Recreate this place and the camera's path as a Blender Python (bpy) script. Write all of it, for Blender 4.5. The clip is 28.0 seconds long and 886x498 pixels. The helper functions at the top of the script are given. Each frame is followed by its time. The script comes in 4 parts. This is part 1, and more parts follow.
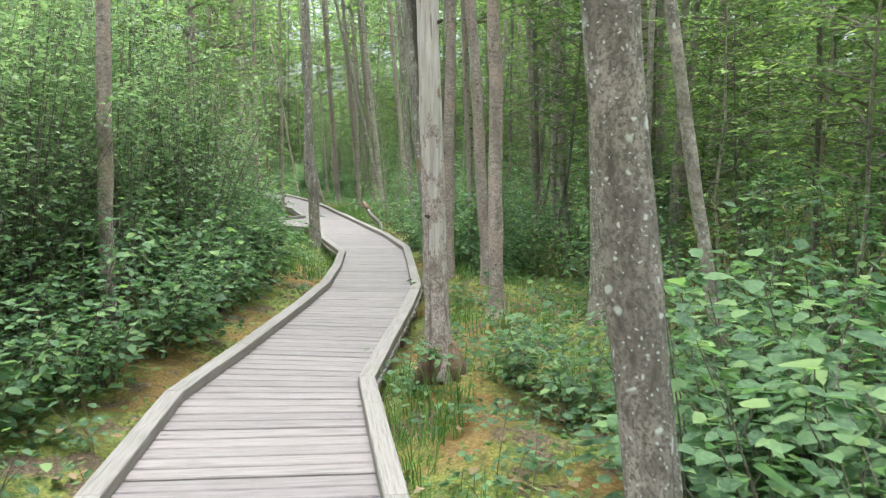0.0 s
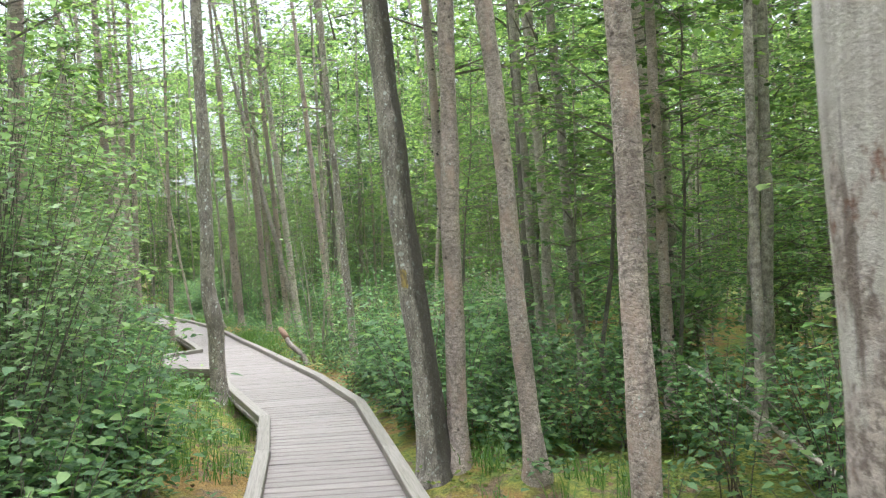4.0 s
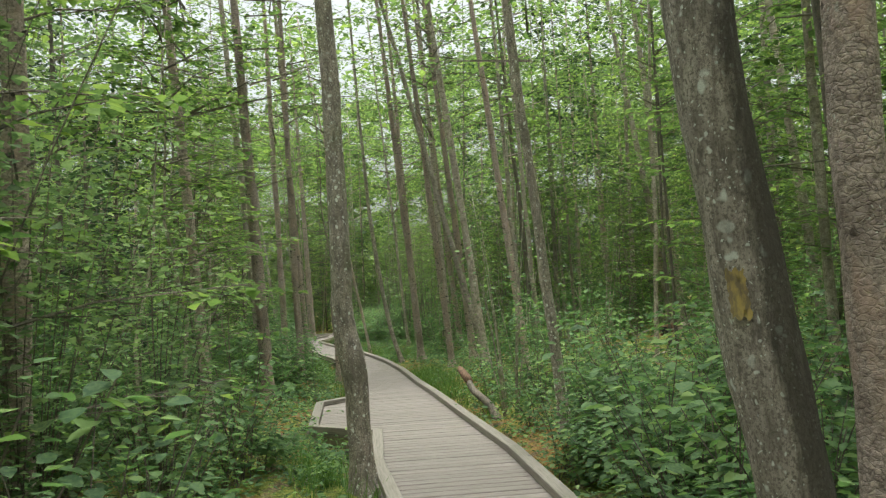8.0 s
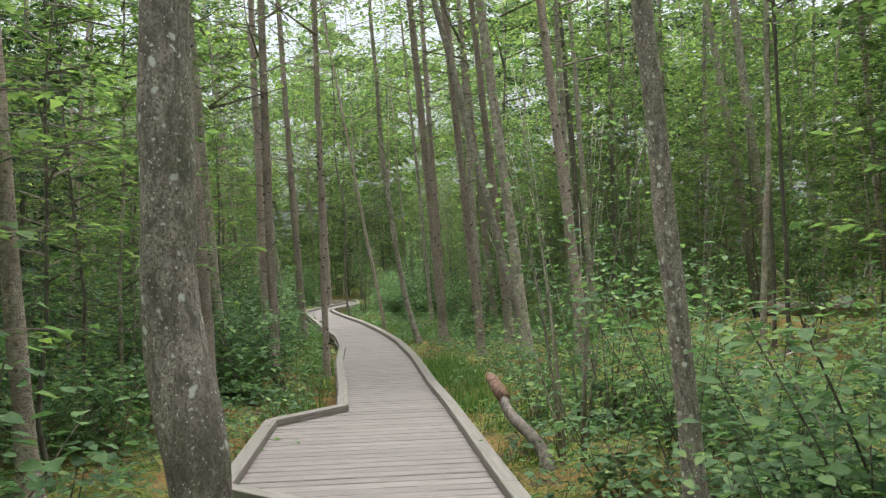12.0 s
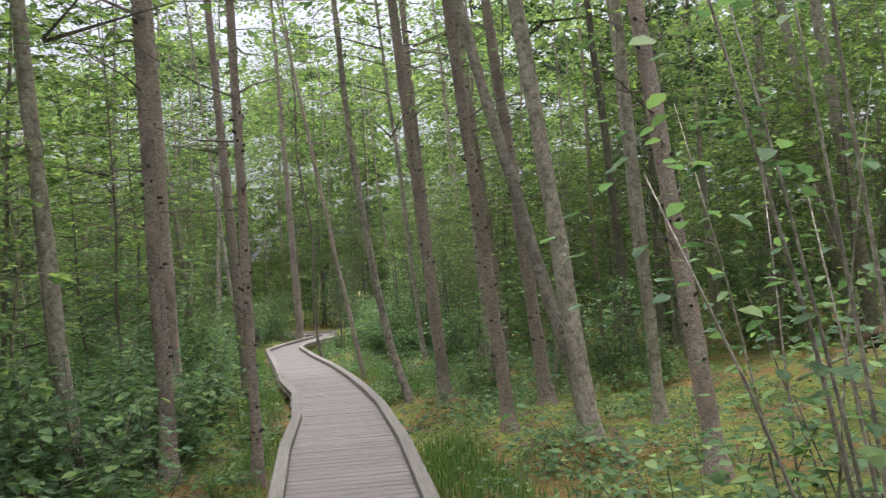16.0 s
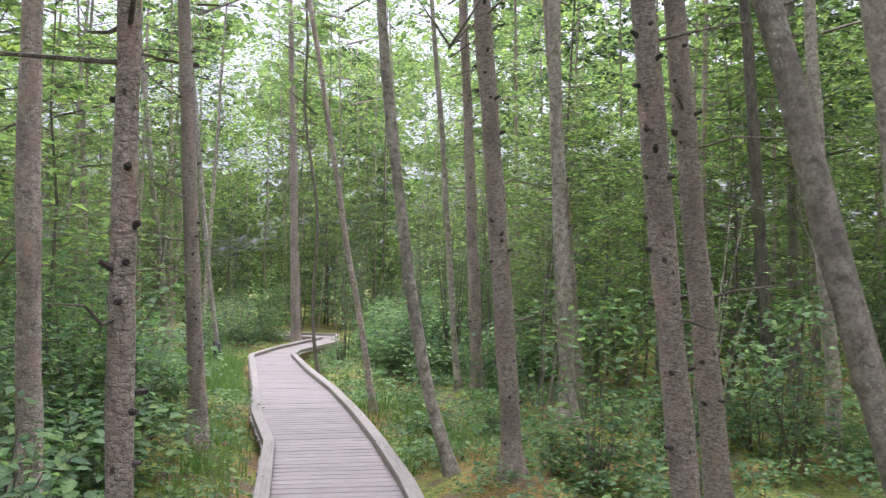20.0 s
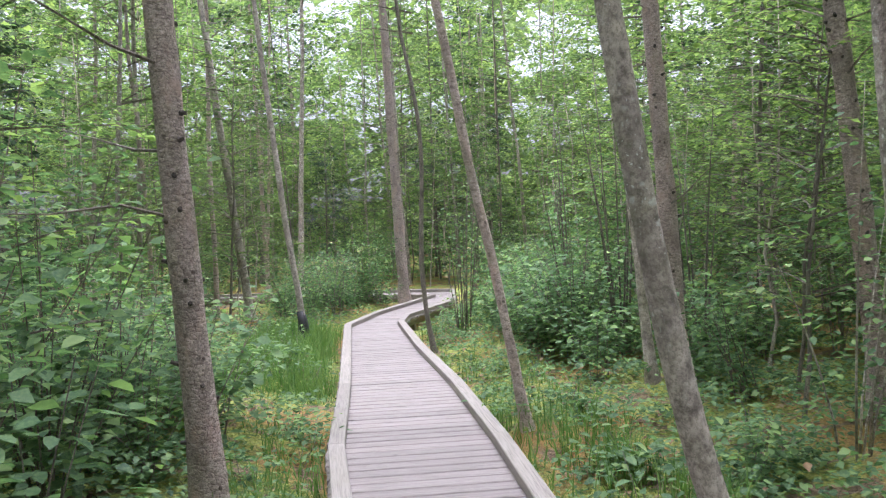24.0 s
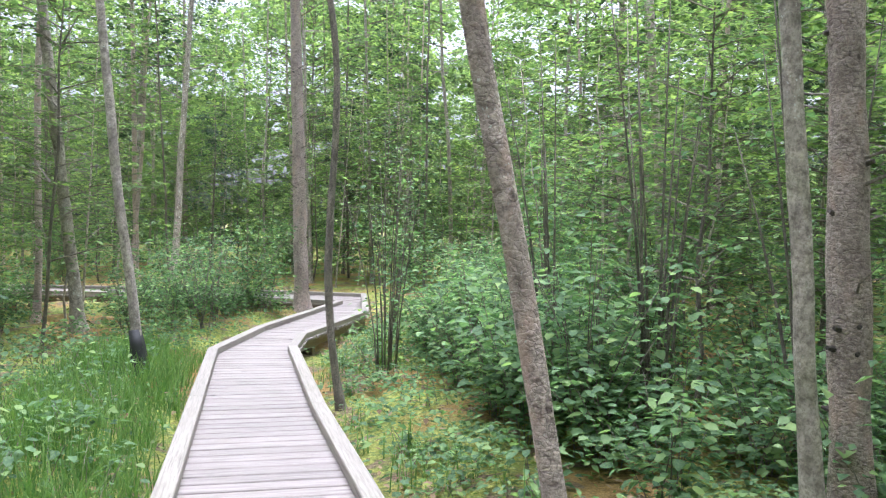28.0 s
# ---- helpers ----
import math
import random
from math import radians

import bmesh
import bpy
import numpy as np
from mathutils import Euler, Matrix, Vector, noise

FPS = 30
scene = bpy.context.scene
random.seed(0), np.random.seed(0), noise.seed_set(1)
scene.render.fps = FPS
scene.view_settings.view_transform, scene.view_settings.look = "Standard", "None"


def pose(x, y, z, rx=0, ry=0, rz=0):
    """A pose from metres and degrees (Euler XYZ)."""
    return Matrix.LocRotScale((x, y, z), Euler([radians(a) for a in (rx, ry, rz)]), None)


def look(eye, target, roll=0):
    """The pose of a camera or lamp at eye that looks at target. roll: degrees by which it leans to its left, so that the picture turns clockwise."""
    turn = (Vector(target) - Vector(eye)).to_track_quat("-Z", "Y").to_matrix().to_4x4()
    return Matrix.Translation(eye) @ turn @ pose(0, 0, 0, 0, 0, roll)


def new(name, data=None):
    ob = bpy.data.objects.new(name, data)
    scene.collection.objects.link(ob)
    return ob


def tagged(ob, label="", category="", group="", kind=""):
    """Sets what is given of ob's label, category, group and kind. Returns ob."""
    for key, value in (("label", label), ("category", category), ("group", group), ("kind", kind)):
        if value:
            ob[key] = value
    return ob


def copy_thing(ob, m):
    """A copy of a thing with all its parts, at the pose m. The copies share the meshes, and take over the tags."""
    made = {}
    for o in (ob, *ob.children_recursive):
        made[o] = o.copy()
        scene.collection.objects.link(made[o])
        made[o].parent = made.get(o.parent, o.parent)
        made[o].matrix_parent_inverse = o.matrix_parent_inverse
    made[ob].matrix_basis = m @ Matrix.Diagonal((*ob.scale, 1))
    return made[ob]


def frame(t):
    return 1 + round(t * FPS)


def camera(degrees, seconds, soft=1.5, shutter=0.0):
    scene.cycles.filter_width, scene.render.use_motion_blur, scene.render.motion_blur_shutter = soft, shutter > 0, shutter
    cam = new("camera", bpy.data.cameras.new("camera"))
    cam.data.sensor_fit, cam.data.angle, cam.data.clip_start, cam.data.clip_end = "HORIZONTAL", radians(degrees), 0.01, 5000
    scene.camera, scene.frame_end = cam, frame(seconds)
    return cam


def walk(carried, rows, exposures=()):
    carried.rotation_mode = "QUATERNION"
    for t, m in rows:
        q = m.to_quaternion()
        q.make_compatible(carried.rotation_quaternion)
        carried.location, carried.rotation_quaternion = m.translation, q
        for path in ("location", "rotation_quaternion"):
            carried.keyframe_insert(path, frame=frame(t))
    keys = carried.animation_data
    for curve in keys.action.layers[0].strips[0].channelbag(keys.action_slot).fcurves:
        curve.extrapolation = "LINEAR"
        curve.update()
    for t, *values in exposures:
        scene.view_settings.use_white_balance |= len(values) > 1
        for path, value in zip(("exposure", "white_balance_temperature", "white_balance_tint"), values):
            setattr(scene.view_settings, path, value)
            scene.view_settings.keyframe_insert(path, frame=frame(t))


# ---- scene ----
cam = camera(55.68, 28.0, soft=1.2, shutter=0.15)
PATH = [
    (0.0, (-0.000, 0.000, 1.591), (-0.008, 4.972, 1.059), 0.85),
    (0.5, (-0.167, 0.610, 1.549), (-0.134, 5.598, 1.210), -0.39),
    (1.0, (-0.294, 1.179, 1.482), (-0.102, 6.163, 1.137), -0.38),
    (1.5, (-0.409, 1.767, 1.431), (-0.102, 6.727, 0.884), -0.94),
    (2.0, (-0.503, 2.387, 1.431), (-0.062, 7.319, 0.741), -0.51),
    (2.5, (-0.581, 3.007, 1.474), (-0.153, 7.945, 0.817), 0.76),
    (3.0, (-0.664, 3.577, 1.549), (-0.233, 8.536, 1.077), -0.73),
    (3.5, (-0.737, 4.107, 1.599), (-0.229, 9.081, 1.509), -0.51),
    (4.0, (-0.827, 4.620, 1.609), (-0.229, 9.583, 1.712), -1.45),
    (4.5, (-0.881, 5.102, 1.623), (-0.319, 10.061, 1.917), -2.43),
    (6.5, (-0.920, 7.009, 1.558), (-0.029, 11.926, 1.727), -2.08),
    (7.0, (-0.922, 7.568, 1.582), (-0.976, 12.557, 1.914), -4.35),
    (7.5, (-0.953, 8.110, 1.576), (-1.500, 13.072, 1.869), -2.79),
    (8.0, (-0.932, 8.693, 1.552), (-1.445, 13.659, 1.837), -2.82),
    (8.5, (-0.952, 9.271, 1.557), (-1.142, 14.255, 1.903), -3.21),
    (9.0, (-0.974, 9.813, 1.558), (-0.875, 14.805, 1.836), -2.04),
    (9.5, (-1.025, 10.378, 1.545), (-0.819, 15.371, 1.723), -2.07),
    (10.0, (-1.064, 10.926, 1.561), (-1.022, 15.923, 1.710), -2.97),
    (10.5, (-1.087, 11.511, 1.547), (-1.406, 16.498, 1.725), -3.23),
    (11.0, (-1.126, 12.086, 1.522), (-1.627, 17.059, 1.650), -1.64),
    (11.5, (-1.176, 12.710, 1.531), (-1.838, 17.665, 1.653), -0.90),
    (12.0, (-1.289, 13.306, 1.539), (-2.032, 18.250, 1.626), -1.36),
    (12.5, (-1.351, 13.871, 1.533), (-2.273, 18.783, 1.671), -1.02),
    (13.0, (-1.395, 14.462, 1.554), (-2.457, 19.345, 1.719), -0.46),
    (13.5, (-1.433, 15.031, 1.547), (-2.560, 19.898, 1.738), -0.28),
    (15.5, (-2.002, 17.530, 1.635), (-3.051, 22.416, 1.780), -2.40),
    (16.0, (-2.185, 18.170, 1.613), (-2.831, 23.124, 1.811), -3.32),
    (16.5, (-2.338, 18.836, 1.607), (-2.529, 23.828, 1.814), -3.40),
    (17.0, (-2.478, 19.518, 1.606), (-2.216, 24.501, 1.925), -2.42),
    (17.5, (-2.646, 20.189, 1.591), (-1.739, 25.091, 1.971), -0.64),
    (18.0, (-2.791, 20.760, 1.567), (-2.096, 25.702, 1.871), -0.35),
    (18.5, (-2.976, 21.264, 1.537), (-2.526, 26.238, 1.766), 0.30),
    (19.0, (-3.112, 21.721, 1.537), (-2.960, 26.715, 1.718), 0.21),
    (19.5, (-3.266, 22.189, 1.575), (-3.429, 27.181, 1.816), 0.91),
    (20.0, (-3.410, 22.657, 1.599), (-4.099, 27.604, 1.820), 0.77),
    (20.5, (-3.553, 23.201, 1.608), (-4.578, 28.074, 2.059), 0.75),
    (21.0, (-3.748, 23.760, 1.586), (-4.808, 28.620, 2.093), 1.01),
    (21.5, (-3.890, 24.256, 1.595), (-5.039, 29.110, 1.939), -0.75),
    (22.0, (-4.039, 24.770, 1.578), (-5.265, 29.617, 1.675), -2.52),
    (22.5, (-4.155, 25.311, 1.543), (-5.359, 30.164, 1.535), -2.19),
    (24.5, (-4.813, 27.436, 1.541), (-6.216, 32.234, 1.425), -2.57),
    (25.0, (-4.966, 28.011, 1.550), (-6.437, 32.787, 1.398), -2.86),
    (25.5, (-5.109, 28.504, 1.564), (-6.463, 33.314, 1.374), -2.42),
    (26.0, (-5.245, 28.995, 1.586), (-6.459, 33.843, 1.431), -1.76),
    (26.5, (-5.421, 29.471, 1.567), (-6.543, 34.340, 1.389), -1.42),
    (27.0, (-5.576, 29.997, 1.556), (-6.568, 34.895, 1.387), -0.89),
    (27.5, (-5.754, 30.549, 1.543), (-6.598, 35.475, 1.393), 0.63),
    (28.0, (-5.936, 31.074, 1.517), (-6.705, 36.013, 1.383), 1.08),
]
walk(cam, [(t, look(eye, target, roll)) for t, eye, target, roll in PATH], exposures=[(0, 1.72, 5750, 9), (1, 1.44, 6000, 8), (2, 1.77, 5900, 9), (3, 1.87, 5800, 11), (4, 1.82, 5800, 11), (7, 1.52, 6400, 7), (8, 1.02, 6500, 2), (9, 1.12, 6200, 6), (10, 1.70, 5550, 17), (11, 1.17, 6400, 7), (12, 1.10, 6100, 11), (13, 1.07, 6100, 14), (16, 1.07, 6000, 20), (17, 1.22, 6100, 21), (19, 1.47, 5800, 24), (20, 1.57, 5700, 26), (21, 0.99, 6500, 12), (22, 1.45, 5800, 25), (25, 1.72, 5600, 23), (28, 1.94, 5500, 19)])

# ---------------- light ----------------
world = bpy.data.worlds.new("overcast_sky")
scene.world = world
world.use_nodes = True
wn = world.node_tree.nodes
sky = wn.new("ShaderNodeTexSky")
sky.sky_type = "NISHITA"
sky.sun_disc = False
sky.sun_elevation, sky.sun_rotation = radians(80), radians(20)
sky.air_density, sky.dust_density, sky.ozone_density = 0.65, 8.0, 0.4
cloud = wn.new("ShaderNodeHueSaturation")  # thin even cloud: the sky's blue washed out
cloud.inputs["Saturation"].default_value, cloud.inputs["Value"].default_value = 0.3, 1.05
world.node_tree.links.new(sky.outputs[0], cloud.inputs["Color"])
world.node_tree.links.new(cloud.outputs[0], wn["Background"].inputs[0])
wn["Background"].inputs[1].default_value = 0.15
sun = new("sun", bpy.data.lights.new("sun", "SUN"))
sun.data.energy, sun.data.angle, sun.data.color = 1.35, radians(70), (1.0, 0.96, 0.9)
sun.matrix_world = look((0, 0, 30), (3, 4, 0))


# ---------------- materials ----------------
def material(name):
    m = bpy.data.materials.new(name)
    m.use_nodes = True
    nt = m.node_tree
    return m, nt, nt.nodes["Principled BSDF"]


def link(nt, a, b):
    nt.links.new(a, b)


def coords(nt, scale, kind="Object"):
    tc = nt.nodes.new("ShaderNodeTexCoord")
    mp = nt.nodes.new("ShaderNodeMapping")
    mp.inputs["Scale"].default_value = scale
    link(nt, tc.outputs[kind], mp.inputs["Vector"])
    shift = nt.nodes.new("ShaderNodeVectorMath")
    shift.operation = "MULTIPLY_ADD"
    link(nt, nt.nodes.new("ShaderNodeObjectInfo").outputs["Random"], shift.inputs[0])
    shift.inputs[1].default_value = (31.0, 17.0, 23.0)
    link(nt, mp.outputs["Vector"], shift.inputs[2])
    return shift.outputs["Vector"]


def noise_tex(nt, vec, scale, detail=5.0, rough=0.6):
    n = nt.nodes.new("ShaderNodeTexNoise")
    n.inputs["Scale"].default_value, n.inputs["Detail"].default_value, n.inputs["Roughness"].default_value = scale, detail, rough
    link(nt, vec, n.inputs["Vector"])
    return n.outputs["Fac"]


def noise_colour(nt, scale):
    n = nt.nodes.new("ShaderNodeTexNoise")
    n.inputs["Scale"].default_value = scale
    link(nt, coords(nt, (1, 1, 1)), n.inputs["Vector"])
    return n.outputs["Color"]


def ramp(nt, fac, stops):
    r = nt.nodes.new("ShaderNodeValToRGB")
    e = r.color_ramp.elements
    while len(e) < len(stops):
        e.new(0.5)
    for el, (p, c) in zip(e, stops):
        el.position, el.color = p, (*c, 1)
    link(nt, fac, r.inputs["Fac"])
    return r.outputs["Color"]


def mix(nt, fac, a, b, mode="MIX"):
    m = nt.nodes.new("ShaderNodeMix")
    m.data_type, m.blend_type = "RGBA", mode
    for v, i in ((fac, 0), (a, 6), (b, 7)):
        if isinstance(v, (int, float)):
            m.inputs[i].default_value = v
        elif isinstance(v, tuple):
            m.inputs[i].default_value = (*v, 1)
        else:
            link(nt, v, m.inputs[i])
    return m.outputs[2]


def bump(nt, bsdf, height, strength, dist=0.01):
    b = nt.nodes.new("ShaderNodeBump")
    b.inputs["Strength"].default_value, b.inputs["Distance"].default_value = strength, dist
    link(nt, height, b.inputs["Height"])
    link(nt, b.outputs["Normal"], bsdf.inputs["Normal"])


def obj_random(nt):
    return nt.nodes.new("ShaderNodeObjectInfo").outputs["Random"]


def island_random(nt):
    return nt.nodes.new("ShaderNodeNewGeometry").outputs["Random Per Island"]


def wood_material(name, dark, light, warm):
    """Weathered boards, grain along the piece's own x."""
    m, nt, b = material(name)
    grain = noise_tex(nt, coords(nt, (1.2, 26, 26)), 3.0, 8, 0.65)
    blotch = noise_tex(nt, coords(nt, (1, 1, 1)), 3.5, 4)
    c = ramp(nt, grain, ((0.25, dark), (0.55, light), (0.85, tuple(min(1, v * 1.18) for v in light))))
    c = mix(nt, ramp(nt, blotch, ((0.45, (0, 0, 0)), (0.75, (0.35, 0.35, 0.35)))), c, warm)
    kv = nt.nodes.new("ShaderNodeTexVoronoi")
    kv.inputs["Scale"].default_value = 5.0
    link(nt, coords(nt, (0.55, 1, 1)), kv.inputs["Vector"])
    some = ramp(nt, kv.outputs["Color"], ((0.62, (0, 0, 0)), (0.66, (0.8, 0.8, 0.8))))
    knot = ramp(nt, kv.outputs["Distance"], ((0.05, (1, 1, 1)), (0.11, (0, 0, 0))))
    c = mix(nt, mix(nt, 1.0, some, knot, "MULTIPLY"), c, tuple(v * 0.6 for v in dark))
    crack = noise_tex(nt, coords(nt, (0.7, 60, 30)), 2.0, 4, 0.5)
    c = mix(nt, ramp(nt, crack, ((0.30, (0.75, 0.75, 0.75)), (0.36, (0, 0, 0)))), c, tuple(v * 0.5 for v in dark))
    tone = ramp(nt, obj_random(nt), ((0.0, (0.82, 0.81, 0.80)), (0.5, (0.94, 0.93, 0.92)), (1.0, (1.06, 1.05, 1.03))))
    c = mix(nt, 1.0, c, tone, "MULTIPLY")
    link(nt, c, b.inputs["Base Color"])
    b.inputs["Roughness"].default_value = 0.62
    bump(nt, b, grain, 0.5, 0.006)
    return m


PLANK = wood_material("weathered_plank", (0.10, 0.083, 0.074), (0.238, 0.208, 0.196), (0.165, 0.136, 0.116))
CURB = wood_material("weathered_curb", (0.11, 0.098, 0.084), (0.25, 0.226, 0.20), (0.175, 0.16, 0.127))
JOIST = wood_material("shaded_joist", (0.10, 0.08, 0.06), (0.20, 0.16, 0.12), (0.10, 0.10, 0.05))


def bark_material(name, dark, light, spots=0.0, spot_colour=(0.70, 0.72, 0.68), moss=0.0, bare=False, stretch=3.5, relief=0.7, flakes=(26, 95), grit_mix=0.9, knots=False, plates=0.0, damp=0.0):
    """Bark with fissures and flakes, blotches, lichen spots of several sizes and moss."""
    m, nt, b = material(name)
    fiss = noise_tex(nt, coords(nt, (1, 1, 1 / stretch)), flakes[0], 8, 0.7)
    grit = noise_tex(nt, coords(nt, (1, 1, 0.8)), flakes[1], 6, 0.75)
    big = noise_tex(nt, coords(nt, (1, 1, 0.6)), 5.0, 5, 0.6)
    half = tuple((p + q) / 2 for p, q in zip(dark, light))
    c = ramp(nt, fiss, ((0.36, tuple(v * 0.75 for v in dark)), (0.47, half), (0.6, light)))
    c = mix(nt, ramp(nt, grit, ((0.42, (grit_mix, grit_mix, grit_mix)), (0.52, (0, 0, 0)))), c, tuple(v * 0.8 for v in dark))
    c = mix(nt, ramp(nt, big, ((0.46, (0, 0, 0)), (0.62, (0.5, 0.5, 0.5)))), c, tuple(v * 0.8 for v in dark))
    height = mix(nt, 0.35, fiss, grit)
    if plates:
        pv = nt.nodes.new("ShaderNodeTexVoronoi")
        pv.feature = "DISTANCE_TO_EDGE"
        pv.inputs["Scale"].default_value = plates
        link(nt, mix(nt, 0.03, coords(nt, (1, 1, 1.5)), noise_colour(nt, 24.0), "ADD"), pv.inputs["Vector"])
        seam = ramp(nt, pv.outputs["Distance"], ((0.0, (0, 0, 0)), (0.10, (0.8, 0.8, 0.8)), (0.35, (1, 1, 1))))
        gaps = ramp(nt, pv.outputs["Distance"], ((0.02, (0.5, 0.5, 0.5)), (0.10, (0, 0, 0))))
        patchy = ramp(nt, noise_tex(nt, coords(nt, (1, 1, 1)), 13.0, 4), ((0.42, (0, 0, 0)), (0.58, (1, 1, 1))))
        c = mix(nt, mix(nt, 1.0, gaps, patchy, "MULTIPLY"), c, tuple(v * 0.5 for v in dark))
        height = mix(nt, 0.3, height, seam)
    if knots:
        kv = nt.nodes.new("ShaderNodeTexVoronoi")
        kv.inputs["Scale"].default_value = 11
        link(nt, mix(nt, 0.04, coords(nt, (1, 1, 0.9)), noise_colour(nt, 20.0), "ADD"), kv.inputs["Vector"])
        few = ramp(nt, kv.outputs["Color"], ((0.55, (0, 0, 0)), (0.6, (0.85, 0.85, 0.85))))
        dot = ramp(nt, kv.outputs["Distance"], ((0.10, (1, 1, 1)), (0.17, (0, 0, 0))))
        c = mix(nt, mix(nt, 1.0, few, dot, "MULTIPLY"), c, (0.07, 0.05, 0.042))
        flush = noise_tex(nt, coords(nt, (1, 1, 0.5)), 7.0, 5, 0.65)
        c = mix(nt, ramp(nt, flush, ((0.52, (0, 0, 0)), (0.66, (0.6, 0.6, 0.6)))), c, (light[0] * 0.8, light[1] * 0.68, light[2] * 0.62))
    if bare:
        tc = nt.nodes.new("ShaderNodeTexCoord")
        sep = nt.nodes.new("ShaderNodeSeparateXYZ")
        link(nt, tc.outputs["Object"], sep.inputs[0])
        pn = noise_tex(nt, coords(nt, (1, 1, 0.45)), 10.0, 6, 0.62)
        add = nt.nodes.new("ShaderNodeMath")
        add.operation = "MULTIPLY_ADD"
        link(nt, sep.outputs["Z"], add.inputs[0])
        add.inputs[1].default_value = 0.16
        link(nt, pn, add.inputs[2])
        grain = noise_tex(nt, coords(nt, (1, 1, 0.06)), 40, 6, 0.6)
        wood = ramp(nt, grain, ((0.35, (0.46, 0.40, 0.355)), (0.6, (0.70, 0.635, 0.59))))
        c = mix(nt, ramp(nt, add.outputs[0], ((0.685, (0, 0, 0)), (0.72, (1, 1, 1)))), c, wood)
        split = noise_tex(nt, coords(nt, (1, 1, 0.035)), 26, 4, 0.5)
        c = mix(nt, ramp(nt, split, ((0.33, (0.8, 0.8, 0.8)), (0.37, (0, 0, 0)))), c, (0.20, 0.15, 0.125))
        rn = noise_tex(nt, coords(nt, (1, 1, 0.5)), 9.0, 6, 0.7)
        c = mix(nt, ramp(nt, rn, ((0.60, (0, 0, 0)), (0.65, (0.8, 0.8, 0.8)))), c, (0.24, 0.10, 0.06))
    if spots:
        for scale, reach, thr in ((15, 0.26, 0.60), (34, 0.24, 0.56), (70, 0.25, 0.54)):
            v = nt.nodes.new("ShaderNodeTexVoronoi")
            v.inputs["Scale"].default_value = scale
            v.inputs["Randomness"].default_value = 1.0
            warp = mix(nt, 0.05, coords(nt, (1, 1, 0.85)), noise_colour(nt, 18.0), "ADD")
            link(nt, warp, v.inputs["Vector"])
            near = ramp(nt, v.outputs["Distance"], ((reach * 0.6, (1, 1, 1)), (reach, (0, 0, 0))))
            pick = ramp(nt, v.outputs["Color"], ((0.50, (0, 0, 0)), (0.54, (0.9, 0.9, 0.9))))
            where = noise_tex(nt, coords(nt, (1, 1, 0.7)), 3.5, 3)
            on = ramp(nt, where, ((thr - spots, (0, 0, 0)), (thr + 0.1 - spots, (1, 1, 1))))
            c = mix(nt, mix(nt, 1.0, mix(nt, 1.0, near, on, "MULTIPLY"), pick, "MULTIPLY"), c, spot_colour)
    if moss:
        mo = noise_tex(nt, coords(nt, (1, 1, 1)), 2.2, 5)
        c = mix(nt, ramp(nt, mo, ((0.6 - moss, (0, 0, 0)), (0.8 - moss, (0.55, 0.55, 0.55)))), c, (0.13, 0.15, 0.07))
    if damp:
        # a ragged darker streak down one flank of the leaning trunk
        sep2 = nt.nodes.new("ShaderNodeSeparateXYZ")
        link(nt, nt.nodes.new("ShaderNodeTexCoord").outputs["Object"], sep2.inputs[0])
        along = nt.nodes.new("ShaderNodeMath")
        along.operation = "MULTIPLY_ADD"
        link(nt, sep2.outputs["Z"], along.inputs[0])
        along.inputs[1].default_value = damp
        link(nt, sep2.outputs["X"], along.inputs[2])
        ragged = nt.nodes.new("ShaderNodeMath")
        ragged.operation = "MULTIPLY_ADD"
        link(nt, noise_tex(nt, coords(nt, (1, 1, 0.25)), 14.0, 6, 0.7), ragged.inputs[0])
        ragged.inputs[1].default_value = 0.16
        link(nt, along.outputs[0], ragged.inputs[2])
        flank_tone = mix(nt, 0.82, c, (0.055, 0.048, 0.036))
        c = mix(nt, ramp(nt, ragged.outputs[0], ((0.075, (0, 0, 0)), (0.11, (1, 1, 1)))), c, flank_tone)
    tone = ramp(nt, obj_random(nt), ((0.0, (0.84, 0.84, 0.84)), (1.0, (1.12, 1.1, 1.09))))
    c = mix(nt, 1.0, c, tone, "MULTIPLY")
    link(nt, c, b.inputs["Base Color"])
    b.inputs["Roughness"].default_value = 0.85
    bump(nt, b, height, relief, 0.02)
    return m


